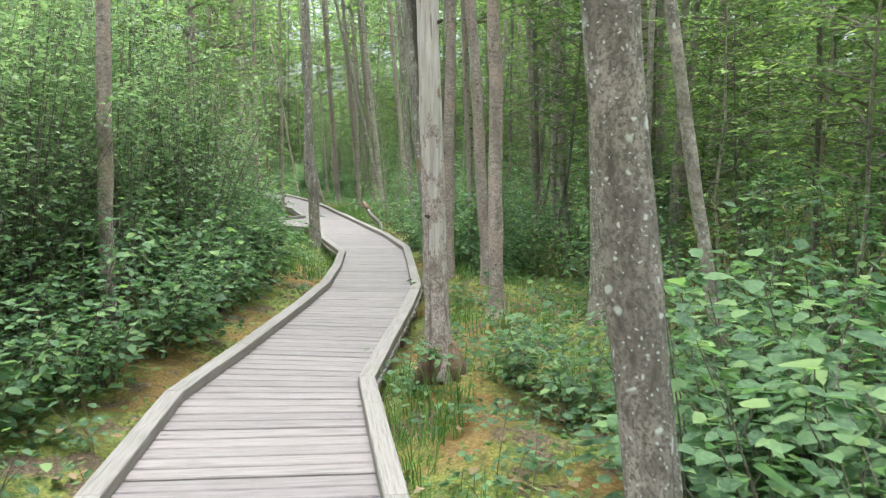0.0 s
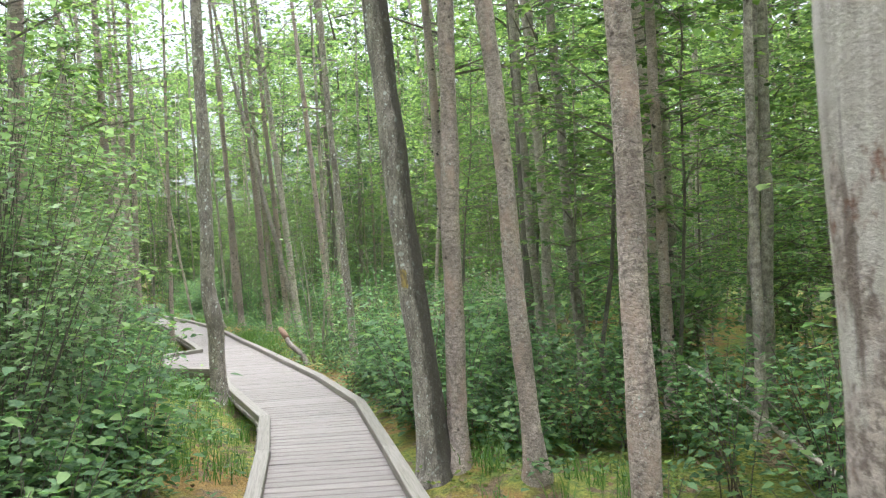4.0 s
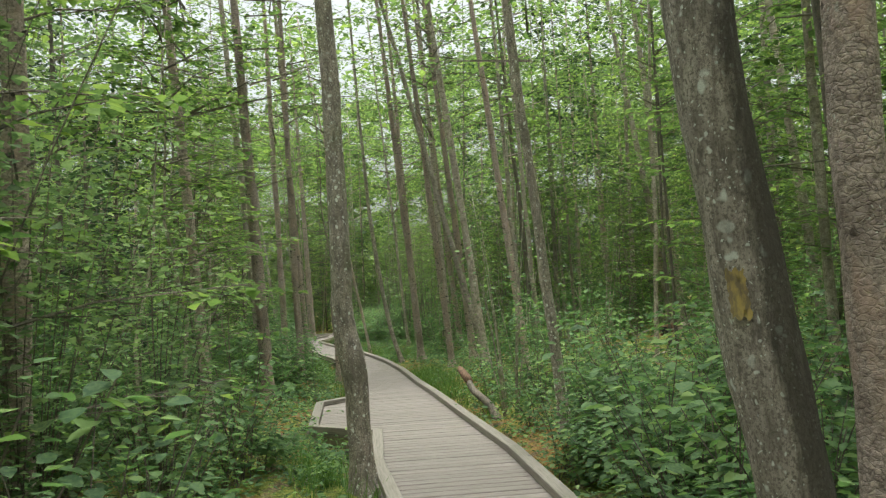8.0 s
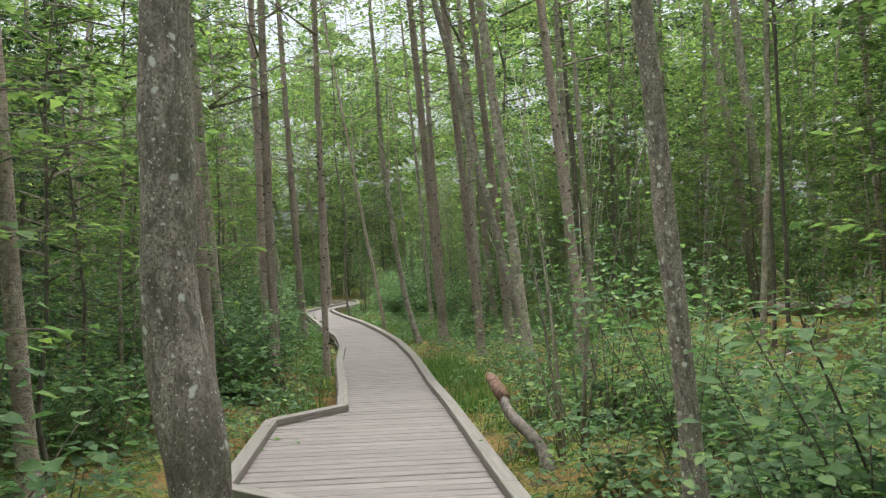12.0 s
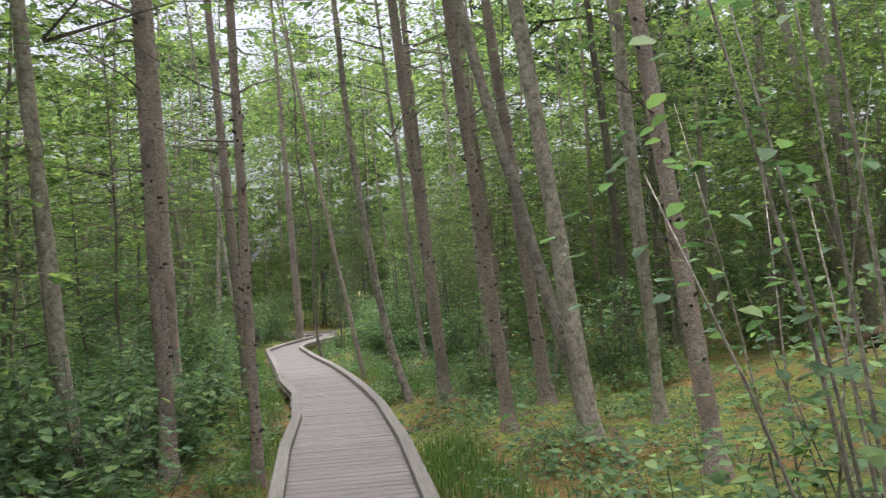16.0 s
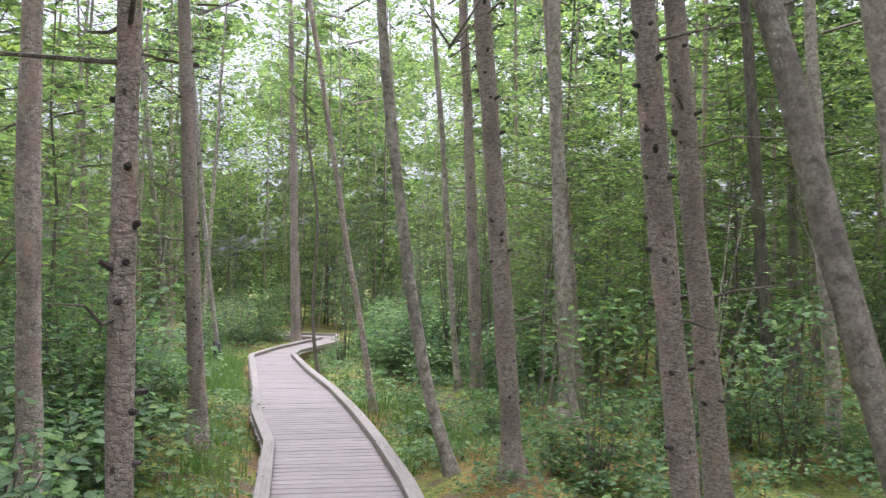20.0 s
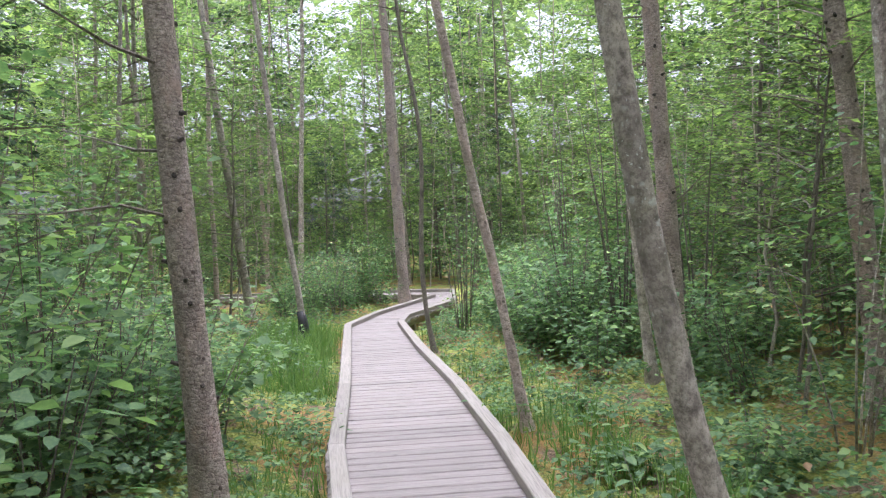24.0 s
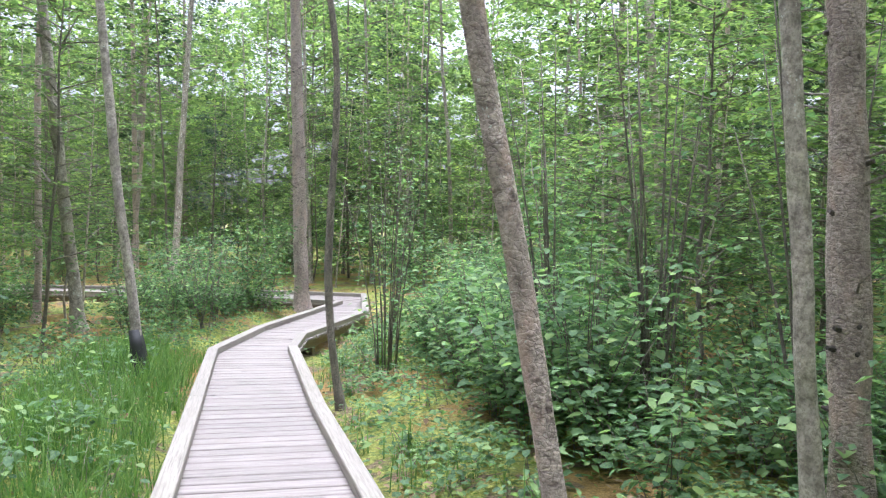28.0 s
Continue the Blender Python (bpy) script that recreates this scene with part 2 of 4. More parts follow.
BARK = {
    "lichen": bark_material("lichen_spotted_bark", (0.18, 0.155, 0.132), (0.53, 0.46, 0.40), spots=0.25, spot_colour=(0.80, 0.82, 0.77), moss=0.04, stretch=2.6, relief=0.9),
    "damp": bark_material("lichen_spotted_dark_flank_bark", (0.21, 0.18, 0.152), (0.58, 0.505, 0.44), spots=0.27, spot_colour=(0.80, 0.82, 0.77), stretch=4.0, relief=1.0, damp=0.105),
    "grey": bark_material("smooth_grey_bark", (0.20, 0.17, 0.145), (0.57, 0.50, 0.435), moss=0.05, spots=0.06, stretch=1.0, relief=0.6, flakes=(17, 70), grit_mix=0.6),
    "pine": bark_material("scaly_pinkish_bark", (0.23, 0.18, 0.155), (0.60, 0.495, 0.445), stretch=0.5, relief=1.0, flakes=(30, 90), grit_mix=0.6, knots=True, plates=30.0),
    "pale": bark_material("pale_flaking_bark", (0.26, 0.205, 0.178), (0.69, 0.575, 0.52), spots=0.03, stretch=0.6, relief=0.9, flakes=(26, 85), grit_mix=0.55, knots=True, plates=36.0),
    "dark": bark_material("dark_damp_bark", (0.09, 0.078, 0.064), (0.25, 0.215, 0.18), moss=0.06),
    "snag": bark_material("peeling_dead_bark", (0.31, 0.24, 0.205), (0.70, 0.59, 0.54), bare=True, stretch=0.9, flakes=(24, 80), relief=1.0),
}
KNOT = bark_material("dark_knots", (0.04, 0.032, 0.027), (0.11, 0.088, 0.075))
TWIG = bark_material("twig_bark", (0.11, 0.09, 0.075), (0.27, 0.23, 0.195))


def leaf_material(name, colours, trans=0.45, gloss=0.6):
    """Thin leaves: each its own green, letting light through."""
    m, nt, b = material(name)
    n = len(colours)
    c = ramp(nt, island_random(nt), tuple((i / (n - 1), col) for i, col in enumerate(colours)))
    tone = ramp(nt, obj_random(nt), ((0.0, (0.78, 0.82, 0.8)), (1.0, (1.15, 1.12, 1.05))))
    c = mix(nt, 1.0, c, tone, "MULTIPLY")
    vein = noise_tex(nt, coords(nt, (1, 1, 1)), 60, 3)
    c = mix(nt, ramp(nt, vein, ((0.4, (0, 0, 0)), (0.7, (0.3, 0.3, 0.3)))), c, tuple(v * 1.25 for v in colours[-1]))
    link(nt, c, b.inputs["Base Color"])
    b.inputs["Roughness"].default_value = gloss
    b.inputs["Specular IOR Level"].default_value = 0.25
    tr = nt.nodes.new("ShaderNodeBsdfTranslucent")
    link(nt, mix(nt, 1.0, c, (1.2, 1.35, 0.85), "MULTIPLY"), tr.inputs["Color"])
    ms = nt.nodes.new("ShaderNodeMixShader")
    ms.inputs[0].default_value = trans
    link(nt, b.outputs[0], ms.inputs[1])
    link(nt, tr.outputs[0], ms.inputs[2])
    link(nt, ms.outputs[0], nt.nodes["Material Output"].inputs["Surface"])
    return m


SHRUB_LEAF = leaf_material("shrub_leaves", ((0.036, 0.078, 0.042), (0.080, 0.150, 0.080), (0.135, 0.225, 0.112), (0.235, 0.330, 0.130)))
FINE_LEAF = leaf_material("fine_pale_leaves", ((0.075, 0.120, 0.070), (0.135, 0.195, 0.115), (0.200, 0.270, 0.160), (0.300, 0.370, 0.215)), 0.5)
CANOPY_LEAF = leaf_material("canopy_leaves", ((0.038, 0.070, 0.038), (0.092, 0.150, 0.072), (0.165, 0.240, 0.100), (0.300, 0.375, 0.125)), 0.55)
# greyer than the canopy leaves: distance haze put into their colour
HAZED_EDGE_LEAF = leaf_material("hazed_distant_leaves", ((0.045, 0.075, 0.045), (0.110, 0.155, 0.088), (0.210, 0.265, 0.130)), 0.45)
NEEDLE = leaf_material("needle_sprays", ((0.033, 0.065, 0.043), (0.050, 0.085, 0.049), (0.066, 0.110, 0.061)), 0.25)
HERB = leaf_material("ground_herbs", ((0.088, 0.140, 0.049), (0.143, 0.200, 0.055), (0.242, 0.270, 0.061)), 0.35)
GRASS = leaf_material("fresh_grass", ((0.05, 0.115, 0.03), (0.085, 0.17, 0.038), (0.15, 0.23, 0.06)), 0.4)
LITTER = leaf_material("fallen_leaves", ((0.10, 0.06, 0.035), (0.20, 0.13, 0.07), (0.30, 0.22, 0.14)), 0.05, 0.8)


def ground_material():
    m, nt, b = material("mossy_forest_floor")
    v = coords(nt, (1, 1, 1))
    fine = noise_tex(nt, v, 38, 8, 0.75)
    mid = noise_tex(nt, v, 3.2, 6, 0.6)
    large = noise_tex(nt, v, 0.65, 4, 0.55)
    tuft = noise_tex(nt, v, 14, 6, 0.7)
    soil = ramp(nt, fine, ((0.35, (0.07, 0.048, 0.03)), (0.5, (0.17, 0.12, 0.07)), (0.65, (0.33, 0.24, 0.15))))
    moss = ramp(nt, fine, ((0.35, (0.12, 0.14, 0.025)), (0.5, (0.26, 0.28, 0.05)), (0.65, (0.44, 0.43, 0.09))))
    deep = ramp(nt, fine, ((0.35, (0.05, 0.09, 0.02)), (0.65, (0.16, 0.24, 0.05))))
    rust = ramp(nt, fine, ((0.35, (0.17, 0.09, 0.028)), (0.65, (0.42, 0.245, 0.08))))
    c = mix(nt, ramp(nt, tuft, ((0.46, (0, 0, 0)), (0.58, (0.9, 0.9, 0.9)))), moss, deep)
    c = mix(nt, ramp(nt, large, ((0.50, (0, 0, 0)), (0.58, (0.85, 0.85, 0.85)))), c, rust)
    c = mix(nt, ramp(nt, mid, ((0.40, (1, 1, 1)), (0.47, (0, 0, 0)))), c, soil)
    link(nt, c, b.inputs["Base Color"])
    b.inputs["Roughness"].default_value = 0.95
    bump(nt, b, fine, 1.0, 0.04)
    return m


FLOOR = ground_material()
PAINT, nt_, b_ = material("faded_yellow_blaze")
link(nt_, ramp(nt_, noise_tex(nt_, coords(nt_, (1, 1, 0.4)), 40, 6, 0.7), ((0.42, (0.22, 0.17, 0.10)), (0.58, (0.44, 0.32, 0.11)))), b_.inputs["Base Color"])
b_.inputs["Roughness"].default_value = 0.8
ROT, nt_, b_ = material("rotten_red_wood")
link(nt_, ramp(nt_, noise_tex(nt_, coords(nt_, (1, 1, 0.3)), 30, 6, 0.7), ((0.4, (0.085, 0.05, 0.033)), (0.6, (0.24, 0.145, 0.095)))), b_.inputs["Base Color"])
b_.inputs["Roughness"].default_value = 0.9
BARE, nt_, b_ = material("bleached_bare_wood")
link(nt_, ramp(nt_, noise_tex(nt_, coords(nt_, (1, 1, 0.4)), 35, 5, 0.6), ((0.4, (0.28, 0.25, 0.22)), (0.6, (0.56, 0.52, 0.47)))), b_.inputs["Base Color"])
b_.inputs["Roughness"].default_value = 0.8
BLACK, nt_, b_ = material("black_plastic")
link(nt_, ramp(nt_, noise_tex(nt_, coords(nt_, (1, 1, 1)), 25, 4), ((0.3, (0.008, 0.008, 0.008)), (0.7, (0.02, 0.02, 0.02)))), b_.inputs["Base Color"])
b_.inputs["Roughness"].default_value = 0.6
STEEL, nt_, b_ = material("dull_steel")
link(nt_, ramp(nt_, noise_tex(nt_, coords(nt_, (1, 1, 1)), 90, 3), ((0.3, (0.10, 0.09, 0.085)), (0.7, (0.22, 0.20, 0.19)))), b_.inputs["Base Color"])
b_.inputs["Metallic"].default_value, b_.inputs["Roughness"].default_value = 0.7, 0.55

# ---------------- plan of the boardwalk ----------------
LEFT = [(-0.75, -5), (-1.12, 0), (-1.58, 3.6), (-1.74, 5.3), (-1.63, 6.7), (-1.52, 8.6), (-1.46, 10.2), (-1.54, 12.0), (-1.68, 13.7), (-2.45, 16.5),
        (-2.78, 18.3), (-3.70, 21.95), (-4.04, 23.2), (-4.95, 26.3), (-5.48, 28.4), (-6.2, 30.6), (-7.0, 32.4), (-7.86, 34.7), (-9.0, 37.6),
        (-10.0, 40.15), (-10.25, 42.3), (-10.28, 45.0), (-10.32, 46.55), (-14.5, 46.9), (-20, 46.0)]
RIGHT = [(0.72, -5), (0.28, 0), (-0.20, 3.66), (-0.53, 5.74), (-0.47, 7.0), (-0.38, 8.6), (-0.33, 10.1), (-0.46, 11.9), (-0.66, 14.5), (-1.19, 17.0),
         (-1.72, 18.95), (-2.59, 22.2), (-3.05, 23.8), (-3.80, 26.65), (-4.60, 29.3), (-5.2, 31.0), (-5.9, 32.85), (-6.78, 35.0), (-7.95, 37.6),
         (-9.2, 40.6), (-9.45, 41.7), (-9.4, 44.9), (-10.3, 48.3), (-14.5, 48.4), (-20, 47.4)]
LANDING = [(-2.78, 18.3), (-3.66, 18.75), (-4.18, 21.1), (-3.70, 21.95)]
LAND_AT = 10
MID = [((a[0] + b[0]) / 2, (a[1] + b[1]) / 2) for a, b in zip(LEFT, RIGHT)]
MIDN = np.array(MID)


def off_walk(x, y):
    """Distance to the walk's middle line, its side (+1 right) and how far along y the nearest point lies."""
    p = np.array((x, y), float)
    a, d = MIDN[:-1], MIDN[1:] - MIDN[:-1]
    s = np.clip(((p - a) * d).sum(1) / (d * d).sum(1), 0, 1)
    q = a + d * s[:, None]
    r = p - q
    k = int((r * r).sum(1).argmin())
    side = 1 if d[k, 0] * r[k, 1] - d[k, 1] * r[k, 0] < 0 else -1
    return float(math.hypot(*r[k])), side, float(q[k, 1])


HUMPS = [(0.05, 5.7, 0.16, 0.45), (0.35, 4.7, 0.16, 0.3), (2.3, 8.6, 0.12, 0.5), (-0.4, 25.2, 0.15, 0.6), (0.6, 26.6, 0.14, 0.7), (3.4, 31.4, 0.34, 2.8)]


def gz(x, y):
    """Height of the forest floor."""
    d = off_walk(x, y)[0]
    z = -0.08 + 0.10 * noise.noise((x * 0.35, y * 0.35, 3.1)) + 0.05 * noise.noise((x * 1.3, y * 1.3, 7.7)) + 0.038 * noise.noise((x * 4.1, y * 4.1, 1.3)) + 0.05 * max(0.0, noise.noise((x * 2.2, y * 2.2, 4.4)))
    z -= 0.20 * max(0.0, 1.0 - max(0.0, d - 0.55) / 0.9)
    if -4.4 < x < -2.4 and 17.6 < y < 22.2:
        z -= 0.16
    for hx, hy, h, r in HUMPS:
        q = ((x - hx) ** 2 + (y - hy) ** 2) / (r * r)
        if q < 6:
            z += h * math.exp(-q)
    return z


def mesh_of(name, verts, faces, mat, smooth=False):
    me = bpy.data.meshes.new(name)
    me.from_pydata([tuple(v) for v in verts], [], faces)
    me.materials.append(mat)
    if smooth:
        me.polygons.foreach_set("use_smooth", [True] * len(me.polygons))
    me.update()
    return me


def part_of(name, me, parent, label="", m=None):
    ob = new(name, me)
    ob.parent = parent
    if m is not None:
        ob.matrix_basis = m
    return tagged(ob, label, kind="stuff" if name in ("branchwork", "crown", "foliage", "woody_base") else "")


def tube(points, radii, sides=8, rough=0.0, seed=0, cap=True):
    """A bent tapered tube as verts and faces."""
    verts, faces = [], []
    pts = [Vector(p) for p in points]
    for i, (p, r) in enumerate(zip(pts, radii)):
        d = (pts[min(i + 1, len(pts) - 1)] - pts[max(i - 1, 0)]).normalized()
        u = d.orthogonal().normalized() if abs(d.z) < 0.5 else Vector((1, 0, 0)).cross(d).cross(d).normalized() * -1
        v = d.cross(u)
        for k in range(sides):
            a = 2 * math.pi * k / sides
            w = r * (1 + rough * noise.noise((math.cos(a) * 1.5 + seed, math.sin(a) * 1.5, p.z * 2.2 + p.x)) + rough * 0.4 * noise.noise((math.cos(a) * 4 + seed, math.sin(a) * 4, p.z * 7)))
            verts.append(p + (u * math.cos(a) + v * math.sin(a)) * w)
    for i in range(len(pts) - 1):
        for k in range(sides):
            a, b = i * sides + k, i * sides + (k + 1) % sides
            faces.append((a, b, b + sides, a + sides))
    if cap:
        faces.append(tuple(reversed(range(sides))))
        faces.append(tuple(range((len(pts) - 1) * sides, len(pts) * sides)))
    return verts, faces


def joined(pieces):
    verts, faces = [], []
    for v, f in pieces:
        n = len(verts)
        verts += v
        faces += [tuple(i + n for i in q) for q in f]
    return verts, faces


def raw_mesh(name, v, loops, corners, mat):
    """A mesh from arrays: verts, and the corners of faces of one size."""
    me = bpy.data.meshes.new(name)
    co = np.ascontiguousarray(v, dtype=np.float32).reshape(-1)
    me.vertices.add(len(co) // 3)
    me.vertices.foreach_set("co", co)
    me.loops.add(len(loops))
    me.loops.foreach_set("vertex_index", loops.astype(np.int32))
    me.polygons.add(len(loops) // corners)
    me.polygons.foreach_set("loop_start", np.arange(0, len(loops), corners, dtype=np.int32))
    me.polygons.foreach_set("loop_total", np.full(len(loops) // corners, corners, dtype=np.int32))
    me.materials.append(mat)
    me.update(calc_edges=True)
    return me


def leaves_mesh(name, centres, dirs, sizes, mat, width=0.34, rng=None, flat=0.75, plain=False):
    """Folded oval leaves: base at the centre, tip along the direction; plain: kite-shaped, folded once."""
    n = len(centres)
    c, d = np.asarray(centres, float), np.asarray(dirs, float)
    d /= np.linalg.norm(d, axis=1, keepdims=True) + 1e-9
    up = np.column_stack([rng.normal(0, 1 - flat, n), rng.normal(0, 1 - flat, n), np.ones(n)])
    side = np.cross(d, up)
    side /= np.linalg.norm(side, axis=1, keepdims=True) + 1e-9
    nor = np.cross(side, d)
    s = np.asarray(sizes, float)[:, None]
    w = width * s * rng.uniform(0.8, 1.15, (n, 1))
    droop = nor * s * rng.uniform(-0.05, 0.22, (n, 1))
    if plain:
        v = np.empty((n, 4, 3))
        v[:, 0] = c
        v[:, 1] = c + d * s * 0.45 + side * w * 1.1 + nor * s * 0.08
        v[:, 2] = c + d * s - droop
        v[:, 3] = c + d * s * 0.45 - side * w * 1.1 + nor * s * 0.08
        loops = (np.arange(n)[:, None] * 4 + np.array([0, 1, 2, 0, 2, 3])).reshape(-1)
        return raw_mesh(name, v, loops, 3, mat)
    v = np.empty((n, 6, 3))
    v[:, 0] = c
    v[:, 1] = c + d * s * 0.3 + side * w + nor * s * 0.07
    v[:, 2] = c + d * s * 0.68 + side * w * 0.82 + nor * s * 0.05 - droop * 0.4
    v[:, 3] = c + d * s - droop
    v[:, 4] = c + d * s * 0.68 - side * w * 0.82 + nor * s * 0.05 - droop * 0.4
    v[:, 5] = c + d * s * 0.3 - side * w + nor * s * 0.07
    base = np.arange(n)[:, None] * 6
    loops = np.concatenate([base + np.array([0, 1, 2, 3]), base + np.array([0, 3, 4, 5])], 1).reshape(-1)
    return raw_mesh(name, v, loops, 4, mat)


# ---------------- the trees that line the walk ----------------
TREES = []


def tree(kind, x, y, sx, sy, r, top=None, bend=0.0, sweep=0.0, crook=0.0):
    TREES.append((kind, x, y, sx, sy, r, top, bend, sweep, crook))
    HUMPS.append((x, y, 0.12, 0.25 + 2.2 * r))


tree("lichen", 0.58, 1.97, -0.099, -0.000, 0.072)
tree("snag", -0.02, 5.66, -0.049, 0.004, 0.085)
tree("pale", -2.89, 7.09, 0.017, 0.000, 0.066)
tree("lichen", -2.44, 15.88, -0.027, -0.004, 0.098, crook=-0.07)
tree("pale", 0.54, 8.31, -0.032, 0.004, 0.073)
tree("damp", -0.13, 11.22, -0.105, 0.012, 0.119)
tree("pale", 0.05, 11.24, -0.003, 0.000, 0.082)
tree("pale", 0.57, 10.77, -0.087, 0.010, 0.077)
tree("lichen", 1.43, 7.63, -0.048, 0.004, 0.073)
tree("lichen", 1.61, 7.72, 0.010, -0.001, 0.069)
tree("pale", 4.11, 17.18, -0.056, 0.005, 0.160)
tree("grey", 4.51, 17.65, -0.030, 0.003, 0.098)
tree("grey", 2.75, 11.56, 0.004, -0.000, 0.051)
tree("grey", 1.73, 4.98, -0.178, -0.000, 0.044)
tree("pine", -4.07, 13.52, 0.006, 0.001, 0.089)
tree("pine", -5.33, 22.27, -0.051, -0.012, 0.106)
tree("pale", -4.73, 18.23, -0.072, -0.007, 0.066)
tree("lichen", -0.64, 17.82, -0.085, -0.009, 0.061)
tree("pine", -2.74, 27.02, -0.086, -0.012, 0.075)
tree("pine", -2.36, 28.37, -0.090, -0.013, 0.084)
tree("grey", -1.94, 25.94, -0.112, 0.006, 0.090)
tree("pine", -1.09, 24.58, -0.100, 0.005, 0.075)
tree("grey", -1.18, 27.19, -0.038, 0.002, 0.062)
tree("grey", -1.95, 26.13, -0.240, 0.013, 0.066)
tree("grey", 3.50, 34.32, -0.091, 0.005, 0.152)
tree("grey", 3.30, 34.73, -0.137, 0.007, 0.124)
tree("pine", -4.90, 25.41, -0.012, 0.001, 0.050)
tree("pale", -6.52, 27.32, -0.028, -0.004, 0.078)
tree("grey", -6.21, 24.69, -0.075, -0.016, 0.079)
tree("pine", -5.57, 25.09, -0.021, -0.004, 0.074)
tree("pine", -3.77, 29.73, -0.078, -0.019, 0.092)
tree("grey", -3.30, 32.22, -0.045, -0.011, 0.092)
tree("grey", -4.36, 30.15, -0.035, -0.020, 0.058, sweep=-0.62)
tree("pale", -5.85, 33.71, -0.173, -0.027, 0.044)
tree("dark", -7.98, 38.45, -0.06, -0.01, 0.037, bend=-0.09)
tree("grey", -10.28, 39.0, -0.109, -0.017, 0.053)
tree("pine", -6.96, 30.66, -0.052, -0.016, 0.085)
tree("pine", -4.61, 35.24, -0.047, -0.014, 0.097)
tree("grey", -4.86, 34.89, -0.081, -0.013, 0.049)
tree("pine", -10.93, 46.15, -0.036, -0.006, 0.137)
tree("grey", -12.71, 41.77, -0.115, -0.018, 0.086)
tree("grey", -0.80, 31.14, -0.051, -0.007, 0.070)
tree("dark", -0.90, 33.11, -0.063, -0.009, 0.084)
tree("pine", -3.13, 33.86, -0.089, -0.012, 0.089)
tree("pine", 0.49, 14.41, -0.059, 0.002, 0.060)
tree("grey", 1.65, 14.89, -0.062, 0.003, 0.059)
tree("pine", 2.35, 12.57, -0.022, 0.004, 0.061)
tree("grey", 3.46, 12.76, 0.016, -0.002, 0.067)
tree("dark", 4.45, 18.24, -0.006, 0.001, 0.162)
tree("grey", 2.21, 16.63, -0.042, 0.008, 0.084)
tree("grey", 1.95, 17.19, -0.008, 0.001, 0.057)
tree("grey", 2.20, 15.00, -0.071, -0.000, 0.071)
tree("dark", 1.79, 16.04, -0.042, -0.000, 0.065)
tree("dark", 2.59, 13.88, -0.049, 0.006, 0.091)
tree("grey", 4.76, 28.80, 0.007, 0.001, 0.119)
tree("grey", 4.73, 25.72, -0.099, -0.010, 0.114)

# ---------------- ground ----------------
def axis_steps(lo, hi, near_lo, near_hi, fine, coarse):
    a = list(np.arange(near_lo, near_hi, fine))
    v, s = near_lo, fine
    left = []
    while v > lo:
        s *= coarse
        v -= s
        left.append(v)
    v, s = near_hi, fine
    right = []
    while v < hi:
        right.append(v)
        s *= coarse
        v += s
    right.append(hi)
    return left[::-1] + a + right


def build_ground():
    xs = axis_steps(-900, 900, -16, 8, 0.19, 1.35)
    ys = axis_steps(-900, 1000, -6, 52, 0.19, 1.35)
    verts = []
    for yy in ys:
        for xx in xs:
            near = -17 < xx < 9 and -7 < yy < 53
            verts.append((xx, yy, gz(xx, yy) if near else -0.08 + 0.10 * noise.noise((xx * 0.35, yy * 0.35, 3.1))))
    nx = len(xs)
    faces = [(j * nx + i, j * nx + i + 1, (j + 1) * nx + i + 1, (j + 1) * nx + i) for j in range(len(ys) - 1) for i in range(nx - 1)]
    tagged(new("ground", mesh_of("ground", verts, faces, FLOOR, True)), "mossy forest floor with brown soil and rust-coloured needles", "ground", kind="structure")


build_ground()


# ---------------- boardwalk ----------------
def board(name, quad, z0, z1, mat, parent, label="", rng=random):
    """A board whose plan is the quad (two ends of two points each), long along its own x."""
    a, b, c, d = [Vector((*q, 0)) for q in quad]
    mid = (a + b + c + d) / 4
    axis = ((c + d) / 2 - (a + b) / 2).normalized()
    m = Matrix.Translation((mid.x, mid.y, 0)) @ Matrix.Rotation(math.atan2(axis.y, axis.x), 4, "Z")
    inv = m.inverted()
    p = [inv @ q for q in (a, b, d, c)]
    cen = sum((Vector(q) for q in p), Vector()) / 4
    e = 0.006
    verts = []
    for z, k in ((z0, 0.0), (z1 - e, 0.0), (z1, e)):
        for q in p:
            r = q - cen
            verts.append((q.x - math.copysign(k, r.x), q.y - math.copysign(k, r.y), z))
    faces = [(3, 2, 1, 0), (8, 9, 10, 11)]
    for s in (0, 4):
        faces += [(s + i, s + (i + 1) % 4, s + 4 + (i + 1) % 4, s + 4 + i) for i in range(4)]
    ob = part_of(name, mesh_of(name, verts, faces, mat), parent, label, m)
    return ob


def lerp(a, b, t):
    return (a[0] + (b[0] - a[0]) * t, a[1] + (b[1] - a[1]) * t)


def crossing(p, n, poly):
    """Where the line through p along n meets the polyline, nearest to p."""
    best = None
    for a, c in zip(poly[:-1], poly[1:]):
        ex, ey = c[0] - a[0], c[1] - a[1]
        det = n[0] * -ey + n[1] * ex
        if abs(det) < 1e-9:
            continue
        rx, ry = a[0] - p[0], a[1] - p[1]
        t = (rx * -ey + ry * ex) / det
        s = (n[0] * ry - n[1] * rx) / det
        if -1e-6 <= s <= 1.000001 and t > 0 and (best is None or t < best):
            best = t
    return (p[0] + n[0] * best, p[1] + n[1] * best) if best is not None else None


def curb_between(a, b, parent, half=0.059, label="", top=0.074):
    a, b = Vector(a), Vector(b)
    d = (b - a).normalized()
    n = Vector((-d.y, d.x)) * half
    a, b = a + d * 0.006, b + d * 0.012
    board("curb", (a + n, a - n, b + n, b - n), 0.004, top, CURB, parent, label)


